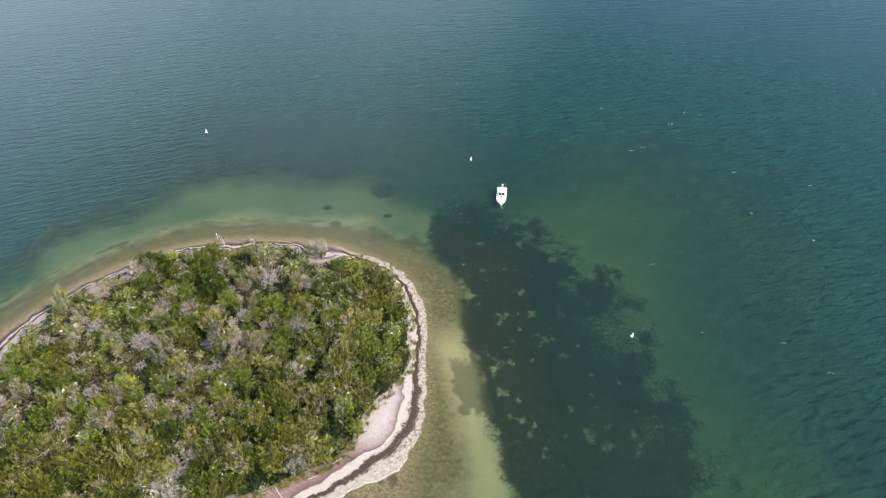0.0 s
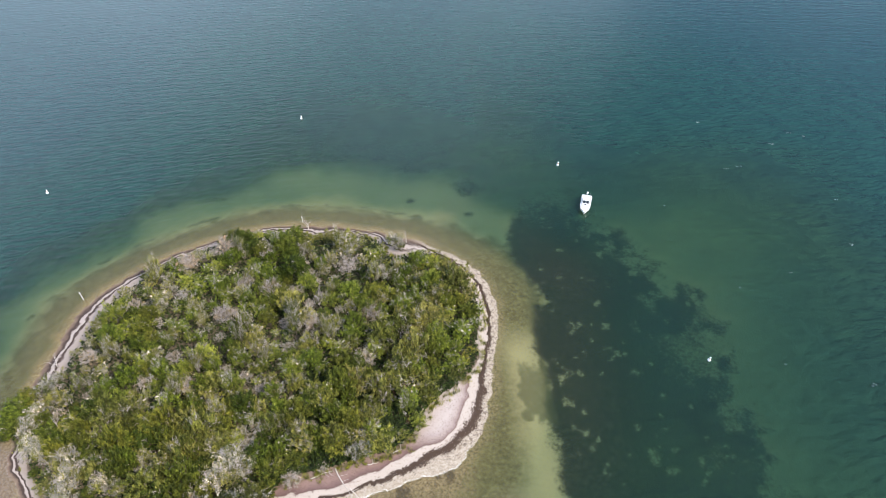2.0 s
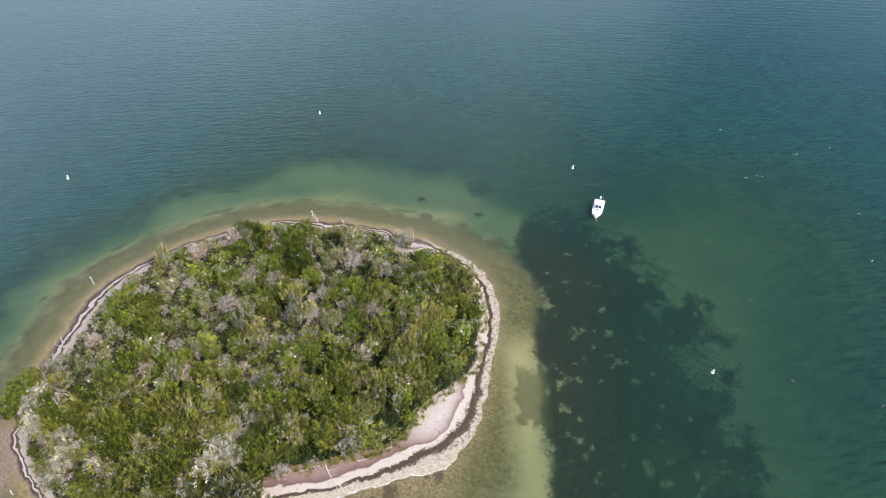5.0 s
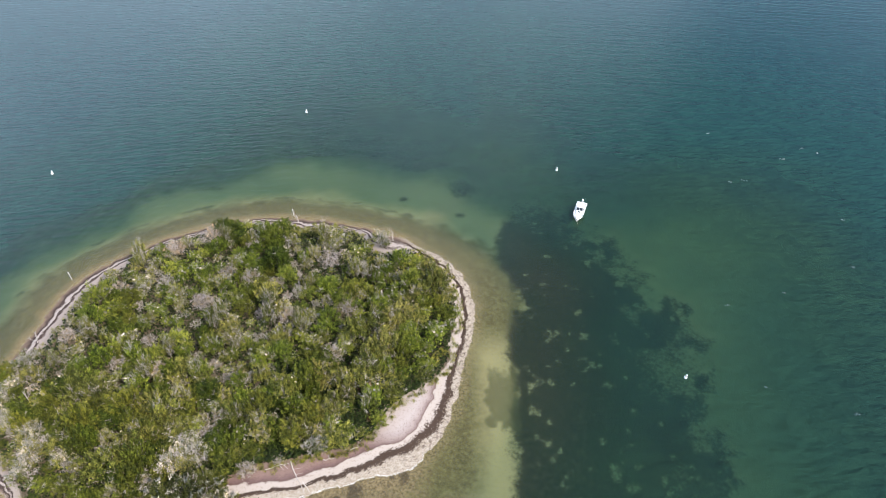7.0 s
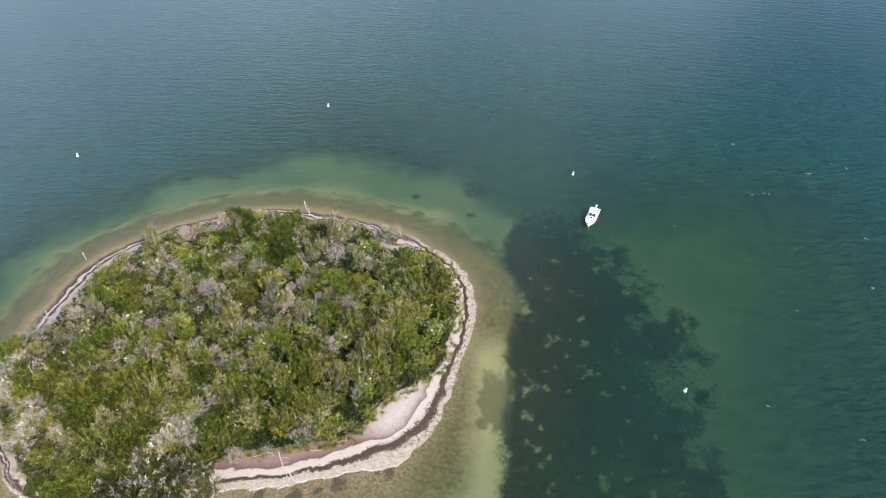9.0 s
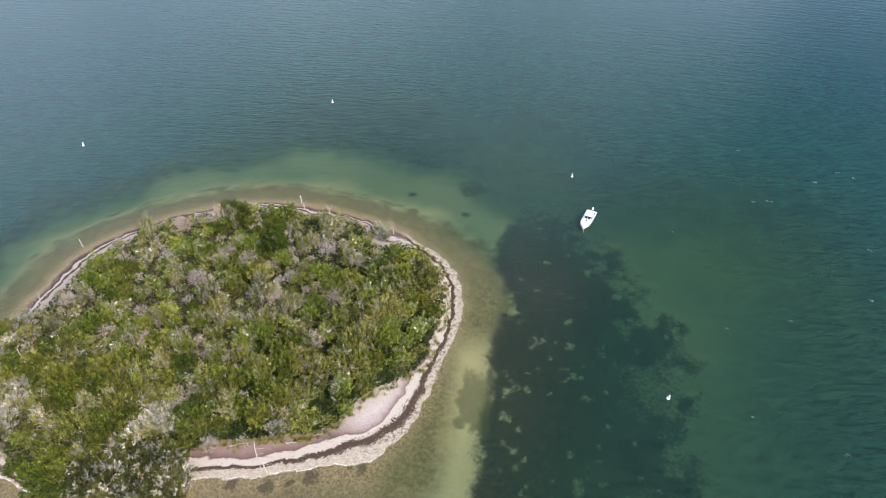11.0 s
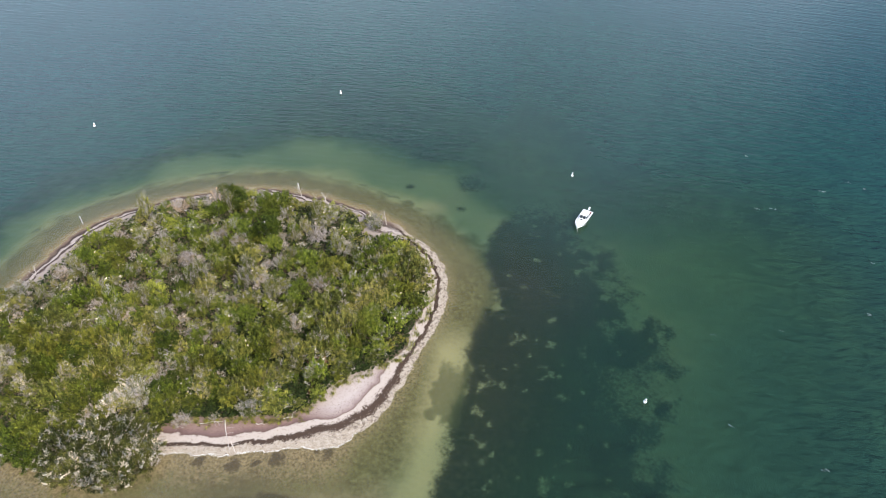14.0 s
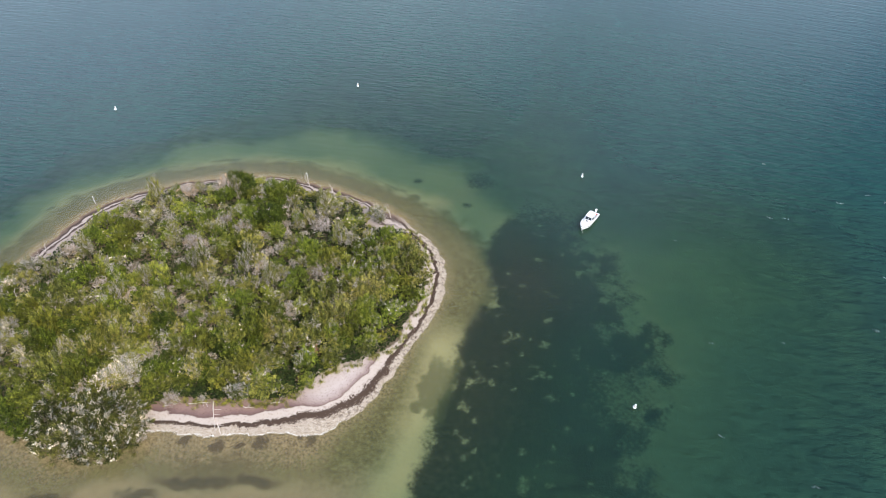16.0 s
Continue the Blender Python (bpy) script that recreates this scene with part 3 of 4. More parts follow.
    rise = 0.11 * np.minimum(np.maximum(inland, 0), 6) + 0.25 * smooth(inland, 4, 12) + (n2 - 0.5) * 0.12 * smooth(inland, 0.3, 2)
    z = np.where(inland > 0, rise, -depth)
    return z, depth * (inland <= 0), inland, band, lee, pale, meadow, bar, weed, flat


def axis(low, high, step, reach):
    inner = np.arange(low, high + step / 2, step)
    out, d = [], step
    while d < reach:
        out.append(d)
        d = d * 1.28 + step
    out = np.array(out + [reach])
    return np.concatenate([(inner[0] - out)[::-1], inner, inner[-1] + out])


def sheet(name, xs, ys, height, attrs):
    gx, gy = np.meshgrid(xs, ys)
    nx, ny = len(xs), len(ys)
    co = np.stack([gx.ravel(), gy.ravel(), np.asarray(height).ravel()], 1)
    i = (np.arange(ny - 1)[:, None] * nx + np.arange(nx - 1)[None]).ravel()
    faces = np.stack([i, i + 1, i + nx + 1, i + nx], 1)
    me = bpy.data.meshes.new(name)
    me.vertices.add(len(co))
    me.vertices.foreach_set("co", co.ravel().astype(np.float32))
    me.loops.add(faces.size)
    me.loops.foreach_set("vertex_index", faces.ravel().astype(np.int32))
    me.polygons.add(len(faces))
    me.polygons.foreach_set("loop_start", (np.arange(len(faces)) * 4).astype(np.int32))
    me.polygons.foreach_set("use_smooth", np.ones(len(faces), dtype=bool))
    me.update(calc_edges=True)
    for key, value in attrs.items():
        at = me.attributes.new(key, "FLOAT", "POINT")
        at.data.foreach_set("value", np.asarray(value, dtype=np.float32).ravel())
    return new(name, me)


xs, ys = axis(-105, 65, 0.5, 3800), axis(36, 166, 0.5, 3800)
gx, gy = np.meshgrid(xs, ys)
z, depth, inland, band, lee, pale, meadow, bar, weed, flat = bed(gx, gy)
tide, upper = tide_marks(gx, gy, inland)
ground = sheet("ground", xs, ys, z, {"tide": tide, "upper": upper, "inland": np.clip(inland, -60, 30), "band": band, "lee": lee, "pale": pale, "meadow": meadow, "bar": bar, "weed": weed, "flat": flat})
ground.data.materials.append(M_GROUND)
tagged(ground, "low sandy island with wrack-lined beach sloping into seagrass shallows", "ground", kind="structure")

xs, ys = axis(-105, 75, 1.0, 3800), axis(34, 168, 1.0, 3800)
gx, gy = np.meshgrid(xs, ys)
wdepth = bed(gx, gy)[1]
chop = 0.15 + 0.85 * smooth(wdepth, 0.3, 1.7)
chop = chop * (0.72 - 0.17 * smooth(gx, -20, 80))
water = sheet("water", xs, ys, np.zeros_like(gx), {"depth": wdepth, "chop": chop})
water.data.materials.append(M_WATER)
tagged(water, "green coastal water with small wind ripples over seagrass", "water", kind="structure")


def ground_z(x, y):
    return float(bed(np.array([x]), np.array([y]))[0][0])


# ---------------------------------------------------------------- shrubs
def bough(heap, rng, start, ways, length, radius, depth, n=4, spread=0.8):
    """A limb that bends and forks."""
    pts, p, d = [Vector(start)], Vector(start), Vector(ways).normalized()
    for _ in range(2):
        d = (d + Vector((rng.uniform(-.35, .35), rng.uniform(-.35, .35), rng.uniform(-.2, .3)))).normalized()
        p = p + d * length / 2
        pts.append(p)
    heap.path(pts, radius, radius * 0.55, n)
    if depth > 0:
        for _ in range(2 if depth < 3 else 3):
            side = Vector((rng.uniform(-1, 1), rng.uniform(-1, 1), rng.uniform(-.15, .8))).normalized()
            bough(heap, rng, p, d * 0.8 + side * spread, length * rng.uniform(.55, .8), radius * 0.55, depth - 1, max(3, n - 1), spread)


def leafy_shrub(name, seed, leaf, rad=2.3, high=3.4, leaves=2900, size=0.128, splash=0.0, dead=0.0, sprays=54, spots=0):
    """A many-stemmed shrub: stems, and a domed crown of radiating leaf sprays, some of them dead or whitened."""
    rng = random.Random(seed)
    base = new(name)
    wood, green, white, grey = Heap(), Heap(), Heap(), Heap()
    middle = Vector((0, 0, high * 0.38))
    off = Vector((seed * 1.7, seed * 0.9, 0))
    each = leaves // sprays
    for i in range(sprays):
        up = 1 - 1.12 * (i + 0.5) / sprays
        a = 2.39996 * i + rng.uniform(-.25, .25)
        flat = math.sqrt(max(0.0, 1 - up * up))
        out = Vector((flat * math.cos(a), flat * math.sin(a), up))
        swell = (1 + 0.50 * noise.noise(out * 2.1 + off)) * (rng.uniform(.62, .80) if i % 3 == 0 else rng.uniform(.92, 1.12))
        tip = middle + Vector((out.x * rad, out.y * rad, out.z * high * 0.58)) * swell
        way = (out + Vector((rng.gauss(0, .22), rng.gauss(0, .22), 0.35))).normalized()
        long = rad * rng.uniform(.30, .46)
        if i % 8 == 0:
            foot = Vector((rng.uniform(-.35, .35), rng.uniform(-.35, .35), -0.3))
            wood.path([foot, foot.lerp(tip, 0.5) + Vector((0, 0, 0.2)), tip - way * long * 0.6], 0.07, 0.02, 5)
        if noise.noise(out * 1.5 - off) * 0.55 + rng.uniform(0, 0.8) < dead:
            for _ in range(24):
                d = (way * 0.7 + Vector((rng.gauss(0, .60), rng.gauss(0, .60), rng.gauss(0.1, .40)))).normalized()
                at = tip - way * long * rng.uniform(.0, 1.2) + Vector((rng.gauss(0, .26), rng.gauss(0, .26), rng.gauss(0, .16)))
                grey.blade(at, (rng.gauss(0, .6), rng.gauss(0, .6), 1), rng.uniform(.18, .42), rng.uniform(.05, .10), d)
            for j in range(int(each * 0.42)):
                t = rng.random()
                at = tip - way * long * (1.1 - t) + Vector((rng.gauss(0, .26), rng.gauss(0, .26), rng.gauss(0, .16)))
                (white if splash and rng.random() < splash * 0.7 else green).blade(at, (rng.gauss(0, .5), rng.gauss(0, .5), 1), size * rng.uniform(.6, 1.2), rng.uniform(.45, .75), way + Vector((rng.gauss(0, .6), rng.gauss(0, .6), 0)))
            continue
        bleached = rng.random() < splash * (0.35 + 0.9 * max(0, out.z)) * (1 + 2.4 * noise.noise(out * 2.2 + off * 2))
        for j in range(each):
            t = (j + rng.random()) / each
            wide = long * (0.34 - 0.22 * t)
            at = tip - way * long * (1 - t) + Vector((rng.gauss(0, wide), rng.gauss(0, wide), rng.gauss(0, wide * 0.7)))
            at.z = max(at.z, 0.2 + 0.3 * rng.random())
            d = way + Vector((rng.gauss(0, .5), rng.gauss(0, .5), rng.gauss(0, .35)))
            nrm = out * 0.55 + Vector((rng.gauss(0, .42), rng.gauss(0, .42), 0.85))
            if bleached and t > 0.30 and rng.random() < 0.8:
                white.blade(at, nrm, size * rng.uniform(.9, 1.6), rng.uniform(.45, .75), d)
            else:
                green.blade(at, nrm, size * rng.uniform(.65, 1.4), rng.uniform(.42, .72), d)
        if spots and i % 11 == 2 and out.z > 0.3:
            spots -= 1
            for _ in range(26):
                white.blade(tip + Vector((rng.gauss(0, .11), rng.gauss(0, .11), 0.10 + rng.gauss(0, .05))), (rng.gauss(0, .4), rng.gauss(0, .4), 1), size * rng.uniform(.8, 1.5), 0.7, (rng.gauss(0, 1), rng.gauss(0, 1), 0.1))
    part("trunk", wood.mesh("stems", [M_BARK]), None, base)
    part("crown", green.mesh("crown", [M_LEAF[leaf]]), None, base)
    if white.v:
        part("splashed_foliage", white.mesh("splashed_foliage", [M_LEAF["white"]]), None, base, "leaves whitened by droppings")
    if grey.v:
        tagged(part("brushwood", grey.mesh("brushwood", [M_TWIG]), None, base, "bare grey dead twigs"), kind="stuff")
    return base


KINDS = {
    "green": ("mangrove_shrub", "dense bright green mangrove shrub in the island thicket", "shrub", "green mangrove shrubs", [
        leafy_shrub("mangrove_shrub", 11 + i, "green", 2.2 + .15 * i, 3.3 + .2 * i, dead=(0.0, 0.08, 0.12, 0.0)[i], spots=(0, 2, 2, 0)[i]) for i in range(4)]),
    "olive": ("olive_shrub", "dull olive-brown leafy shrub in the island thicket", "shrub", "olive shrubs", [
        leafy_shrub("olive_shrub", 31 + i, "olive", 2.2 + .15 * i, 3.1 + .2 * i, dead=(0.05, 0.15, 0.1)[i]) for i in range(3)]),
    "yellow": ("yellow_green_shrub", "yellow-green leafy shrub beside the sandy beach", "shrub", "yellow-green shrubs", [
        leafy_shrub("yellow_green_shrub", 51 + i, "yellow", 2.0, 2.8 + .2 * i, 2600) for i in range(2)]),
    "deep": ("dark_mangrove", "dark glossy green mangrove shrub in the island thicket", "shrub", "dark mangrove shrubs", [
        leafy_shrub("dark_mangrove", 131 + i, "deep", 2.3, 3.6 + .2 * i) for i in range(3)]),
    "rust": ("withered_shrub", "withered red-brown shrub among green shrubs", "shrub", "withered shrubs", [
        leafy_shrub("withered_shrub", 191, "rust", 1.8, 2.6, 2200, dead=0.15)]),
    "mixed": ("thinning_shrub", "half-green shrub with bare grey branches showing through", "shrub", "thinning shrubs", [
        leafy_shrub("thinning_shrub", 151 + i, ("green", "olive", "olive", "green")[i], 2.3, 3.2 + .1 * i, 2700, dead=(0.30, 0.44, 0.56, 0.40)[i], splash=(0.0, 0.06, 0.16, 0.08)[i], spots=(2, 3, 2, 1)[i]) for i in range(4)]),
    "bare": ("bare_shrub", "leafless pinkish-grey twiggy shrub among green shrubs", "shrub", "bare grey shrubs", [
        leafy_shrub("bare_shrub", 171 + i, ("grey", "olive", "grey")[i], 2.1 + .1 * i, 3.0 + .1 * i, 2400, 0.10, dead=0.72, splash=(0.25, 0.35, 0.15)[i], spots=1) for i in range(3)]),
    "grey": ("grey_leaf_shrub", "grey-green half-dry shrub with pale twigs", "shrub", "half-dry shrubs", [
        leafy_shrub("grey_leaf_shrub", 91 + i, ("grey", "olive", "grey")[i], 2.1, 3.0, 2500, 0.10, 0.12, 0.45) for i in range(3)]),
    "white": ("whitewashed_mangrove", "mangrove tree with crown whitened by bird droppings", "tree", "whitewashed mangroves", [
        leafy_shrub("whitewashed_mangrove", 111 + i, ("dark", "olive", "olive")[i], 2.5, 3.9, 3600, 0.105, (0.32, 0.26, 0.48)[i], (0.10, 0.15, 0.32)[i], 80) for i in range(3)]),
}
used = {}


def plant(kind, x, y, scale=1.0, tall=1.0, turn=0.0, which=None):
    name, label, category, group, models = KINDS[kind]
    i = (used.get(kind, 0) if which is None else which) % len(models)
    used[kind] = used.get(kind, 0) + 1
    m = pose(x, y, max(ground_z(x, y), -0.6), 0, 0, turn) @ Matrix.Diagonal((scale, scale, scale * tall, 1))
    if "label" not in models[i]:
        tagged(models[i], label, category, group)
        models[i].matrix_basis = m
        return models[i]
    return copy_thing(models[i], m)


# shrubs that stand out: the pale tall tree, whitened crowns and the dark splashed trees on the south point
for x, y, s in ((-44.4, 67.6, 1.15), (-42.6, 65.8, 1.05), (-45.6, 64.6, 1.05), (-21.8, 67.8, 0.8), (-79.0, 73.3, 0.9), (-70.5, 66.3, 1.0), (-72.5, 70.2, 0.9), (-67.0, 68.6, 0.8), (-81.0, 77.0, 0.8),
                (-70.9, 62.6, 0.8), (-64.4, 65.2, 0.8), (-76.6, 71.8, 0.7), (-17.3, 113.1, 0.75), (-13.6, 123.8, 0.8), (-12.6, 122.4, 0.55), (-80.6, 86.5, 0.8), (-81.0, 81.0, 0.7)):
    plant("white", x, y, s, random.uniform(.9, 1.1), random.uniform(0, 360), 2)
for x, y, s in ((-42.5, 50.8, 1.2), (-46.5, 50.4, 1.1), (-38.8, 51.8, 1.15), (-36.2, 54.4, 1.0), (-36.4, 57.0, 0.9), (-42.5, 54.4, 1.25), (-39.5, 55.4, 1.05), (-46.8, 54.0, 1.1), (-41.5, 58.2, 1.1), (-38.0, 59.0, 0.9), (-45.6, 58.0, 1.1), (-50.0, 51.0, 1.0), (-51.5, 54.6, 1.1)):
    plant("white", x, y, s, random.uniform(.9, 1.1), random.uniform(0, 360), 0)
for x, y, s in ((-54.8, 51.4, 1.0), (-58.2, 52.2, 1.05), (-51.0, 58.6, 1.1), (-61.0, 54.4, 1.0), (-55.4, 55.6, 1.1), (-59.2, 57.6, 1.0), (-64.0, 55.4, 0.9)):
    plant("deep", x, y, s, random.uniform(.9, 1.1), random.uniform(0, 360))
# bare grey crowns, each among greener neighbours
for x, y, s in ((-43.0, 120.8, 1.1), (-35.6, 119.1, 0.9), (-24.7, 115.7, 1.3), (-31.8, 111.5, 1.0), (-27.6, 112.4, 0.9), (-46.8, 111.8, 1.0), (-63.6, 101.8, 0.9), (-64.1, 92.5, 1.0), (-58.3, 91.7, 0.9), (-53.8, 94.6, 0.8), (-50.1, 96.8, 0.9), (-48.3, 102.4, 1.0),
                (-37.3, 99.7, 0.9), (-31.4, 94.6, 1.1), (-35.9, 92.2, 1.0), (-43.8, 86.2, 1.0), (-47.5, 88.8, 0.8), (-62.4, 86.1, 1.0), (-55.4, 79.3, 0.8), (-34.4, 80.2, 0.9), (-30.6, 73.8, 0.7), (-40.6, 83.0, 0.9), (-20.0, 96.2, 0.8), (-11.9, 92.3, 0.7),
                (-14.6, 91.0, 0.6), (-28.2, 65.8, 0.75), (-33.4, 63.6, 0.85)):
    plant("bare", x, y, 0.80 * s, random.uniform(.85, 1.05), random.uniform(0, 360))
for x, y, s in ((-47.2, 69.8, 1.15), (-46.0, 71.6, 0.9), (-49.8, 71.4, 1.2), (-52.6, 69.0, 1.2), (-54.6, 66.2, 1.2), (-57.2, 63.0, 1.1)):
    plant("olive", x, y, s, 1.2, random.uniform(0, 360))
for x, y, s in ((-23.4, 95.1, 0.95), (-43.3, 105.1, 0.9), (-29.6, 100.9, 0.8), (-69.3, 84.5, 1.0), (-66.4, 81.7, 1.0), (-5.2, 115.2, 0.9), (-11.1, 73.4, 0.7)):
    plant("green", x, y, s, 1.0, random.uniform(0, 360), 3)

for x, y, s in ((-12.6, 80.2, 0.8), (-14.6, 79.9, 0.7), (-13.0, 74.1, 0.5), (-66.5, 77.0, 0.6)):
    plant("rust", x, y, s, 1.0, random.uniform(0, 360))

# the thicket: staggered rows with jitter
taken = [(o.matrix_basis.translation.x, o.matrix_basis.translation.y) for o in scene.objects if o.parent is None and "label" in o and o.get("category") in ("shrub", "tree")]
rng = random.Random(5)
STEP = 2.75
spots = []
for row in range(-24, 25):
    for col in range(-24, 25):
        x = CX - 5 + (col + 0.5 * (row % 2)) * STEP + rng.uniform(-.85, .85)
        y = CY + row * STEP * 0.866 + rng.uniform(-.85, .85)
        spots.append((x, y))
sx, sy = np.array([p[0] for p in spots]), np.array([p[1] for p in spots])
th = np.arctan2(sy - CY, sx - CX)
room = ring(SHRUB, th) - np.hypot(sx - CX, sy - CY)
dry, tone, rich = cloud(sx, sy, 8, 3, 3), cloud(sx, sy, 12, 8, 3), cloud(sx, sy, 6, 15, 2)
for i, (x, y) in enumerate(spots):
    if room[i] < 0.9 or any((x - a) ** 2 + (y - b) ** 2 < 3.6 for a, b in taken):
        continue
    deg = math.degrees(th[i])
    if (x + 10.3) ** 2 + (y - 120.3) ** 2 < 11:      # the bare sandy notch on the north shore
        continue
    edge = room[i] < 3.0
    chance, pick = rng.random(), rng.random()
    if room[i] > 4 and rng.random() < 0.06:
        continue
    east, south = x > -19 + 0.25 * (y - 95), y < 84 and x > -42
    south_west = -165 < deg < -118 and room[i] < 15
    if edge and -60 < deg < 62 and chance < 0.5:
        kind = "yellow" if chance < 0.30 else "olive"
    elif x < -64 and 60 < y < 71 and chance < 0.5:        # droppings lie thick on this corner
        kind = "white" if chance < 0.14 else ("olive" if chance < 0.32 else "mixed")
    elif x < -46 and y < 80 and chance < 0.8:
        kind = "deep" if chance < 0.62 else ("olive" if chance < 0.72 else "mixed")
    elif room[i] < 7 and (deg > 165 or deg < -150) and chance < 0.7:
        kind = "grey" if chance < 0.35 else ("white" if chance < 0.45 else "mixed")
    elif south_west and chance < 0.25:
        kind = "grey" if chance < 0.12 else "mixed"
    elif edge and deg > 140 and chance < 0.4:
        kind = "grey" if chance < 0.2 else "mixed"
    elif not east and not south and dry[i] + 0.55 * (pick - 0.5) > 0.50:
        kind = "mixed" if chance < 0.86 else "bare"
    elif not east and chance < 0.06:
        kind = "grey"
    elif east:
        kind = "olive" if tone[i] + 0.4 * (chance - 0.5) > 0.56 else ("deep" if chance < 0.20 else ("green" if chance < 0.74 else ("yellow" if chance < 0.9 else "mixed")))
    elif south:
        kind = "deep" if chance < 0.45 else ("green" if chance < 0.75 else ("olive" if chance < 0.93 else "mixed"))
    else:
        kind = "deep" if rich[i] + 0.3 * (chance - 0.5) + 0.004 * (95 - y) > 0.60 else ("green" if tone[i] + 0.5 * (pick - 0.5) > 0.36 else "olive")
    small = 0.72 if room[i] < 1.6 else (0.86 if edge else 1.0)
    if (south_west or deg > 168 or deg < -135) and room[i] < 9:
        small *= 0.8
    high = rng.uniform(.65, 1.0 if edge else 1.55)
    if x < -44 and y < 74:
        high *= rng.choice((0.7, 1.0, 1.5))
    plant(kind, x, y, small * rng.uniform(.60, 1.12), high, rng.uniform(0, 360), (2 if x < -59 and i % 3 == 0 else 1) if kind == "white" else None)

# the bush that leans out over the water on the west point
for x, y, s in ((-85.0, 77.4, 0.95), (-85.4, 80.0, 1.1), (-84.9, 82.6, 1.05), (-83.6, 84.8, 0.9), (-83.0, 80.2, 1.0)):
    plant("deep", x, y, s, 0.75, random.uniform(0, 360))

# low growth that closes the floor of the thicket, darkened to paint the gaps' shade
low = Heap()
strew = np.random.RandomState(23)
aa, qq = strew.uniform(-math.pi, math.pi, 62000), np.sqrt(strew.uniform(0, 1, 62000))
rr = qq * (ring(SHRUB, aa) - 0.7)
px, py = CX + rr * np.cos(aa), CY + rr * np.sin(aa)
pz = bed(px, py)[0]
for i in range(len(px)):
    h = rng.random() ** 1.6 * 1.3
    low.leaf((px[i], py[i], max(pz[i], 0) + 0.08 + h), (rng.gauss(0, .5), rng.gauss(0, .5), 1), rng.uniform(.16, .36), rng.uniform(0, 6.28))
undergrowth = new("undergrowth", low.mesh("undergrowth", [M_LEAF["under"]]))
tagged(undergrowth, "low undergrowth coloured dark as the shade between the island's shrubs", "undergrowth", kind="stuff")


# ---------------------------------------------------------------- dead wood
def snag(name, seed, high, at, turn=0, forks=3, radius=0.11, lean=(0.1, 0.0)):
    r = random.Random(seed)
    heap = Heap()
    bough(heap, r, (0, 0, -0.3), (lean[0], lean[1], 1), high * 0.52, radius, forks, 6, 0.5)
    if forks > 1:
        bough(heap, r, (0.05, 0, high * 0.2), (-0.7, 0.2, 0.8), high * 0.42, radius * 0.6, forks - 1, 5, 0.5)
    ob = new(name, heap.mesh(name, [M_DRIFT], True))
    ob.matrix_basis = pose(at[0], at[1], ground_z(*at[:2]) + (at[2] if len(at) > 2 else 0), 0, 0, turn)
    return ob


for seed, high, at, turn, forks in ((3, 4.0, (-76.0, 77.5), 20, 2), (8, 3.8, (-73.0, 78.5), 200, 2), (14, 4.6, (-70.5, 76.0), 130, 0), (21, 4.2, (-10.8, 125.0), 60, 3), (27, 3.2, (-34.5, 131.6), 10, 3), (29, 2.6, (-28.0, 130.9), 80, 3), (35, 2.6, (-81.5, 92.8), 45, 3), (36, 2.4, (-79.8, 90.5), 145, 3)):
    tagged(snag("dead_tree", seed, high, at, turn, forks), "bleached leafless dead tree at the thicket's edge", "dead tree", "dead trees")


def driftwood(seed, a, b, radius, twigs, label):
    """A stripped trunk lying from a to b, with broken branch stubs."""
    r = random.Random(seed)
    heap = Heap()
    pa, pb = Vector((a[0], a[1], ground_z(*a) + radius)), Vector((b[0], b[1], ground_z(*b) + radius))
    side = (pb - pa).normalized().cross(Vector((0, 0, 1)))
    pts = [pa.lerp(pb, t) + side * r.uniform(-.12, .12) + Vector((0, 0, 0.04 * math.sin(3 * t))) for t in (0, .25, .5, .75, 1)]
    heap.path(pts, radius, radius * 0.45, 7)
    for _ in range(twigs):
        t = r.uniform(.25, .98)
        p = pa.lerp(pb, t)
        s = side * r.choice((-1, 1)) * r.uniform(.6, 1.5) + (pb - pa).normalized() * r.uniform(.2, .9) + Vector((0, 0, r.uniform(0.05, .35)))
        heap.path([p, p + s * 0.5, p + s + Vector((0, 0, -0.05))], radius * 0.45, radius * 0.12, 5)
    ob = new("driftwood_log", heap.mesh("driftwood_log", [M_DRIFT], True))
    return tagged(ob, label, "driftwood", "driftwood logs")


driftwood(1, (-26.2, 65.6), (-23.2, 60.3), 0.11, 5, "bleached branching driftwood trunk lying across the beach")
driftwood(2, (-30.3, 64.2), (-26.4, 65.3), 0.08, 3, "bleached driftwood trunk lying against the shrubs")
driftwood(3, (-23.6, 61.9), (-22.0, 60.2), 0.10, 2, "bleached driftwood branch at the water's edge")
driftwood(4, (-83.2, 66.8), (-81.8, 63.6), 0.11, 0, "pale driftwood trunk stranded in ankle-deep water")
driftwood(5, (-78.9, 61.9), (-78.0, 61.1), 0.10, 0, "small pale driftwood piece in shallow water")
driftwood(6, (-78.2, 60.6), (-77.4, 59.9), 0.10, 0, "small pale driftwood piece in shallow water")
driftwood(7, (-6.0, 77.0), (-4.6, 76.2), 0.08, 1, "short pale driftwood stick on white sand")
driftwood(8, (-20.5, 66.0), (-18.6, 66.3), 0.09, 2, "grey driftwood stick on the upper beach")
driftwood(9, (-16.0, 67.9), (-14.2, 68.7), 0.09, 3, "grey driftwood stick on the upper beach")


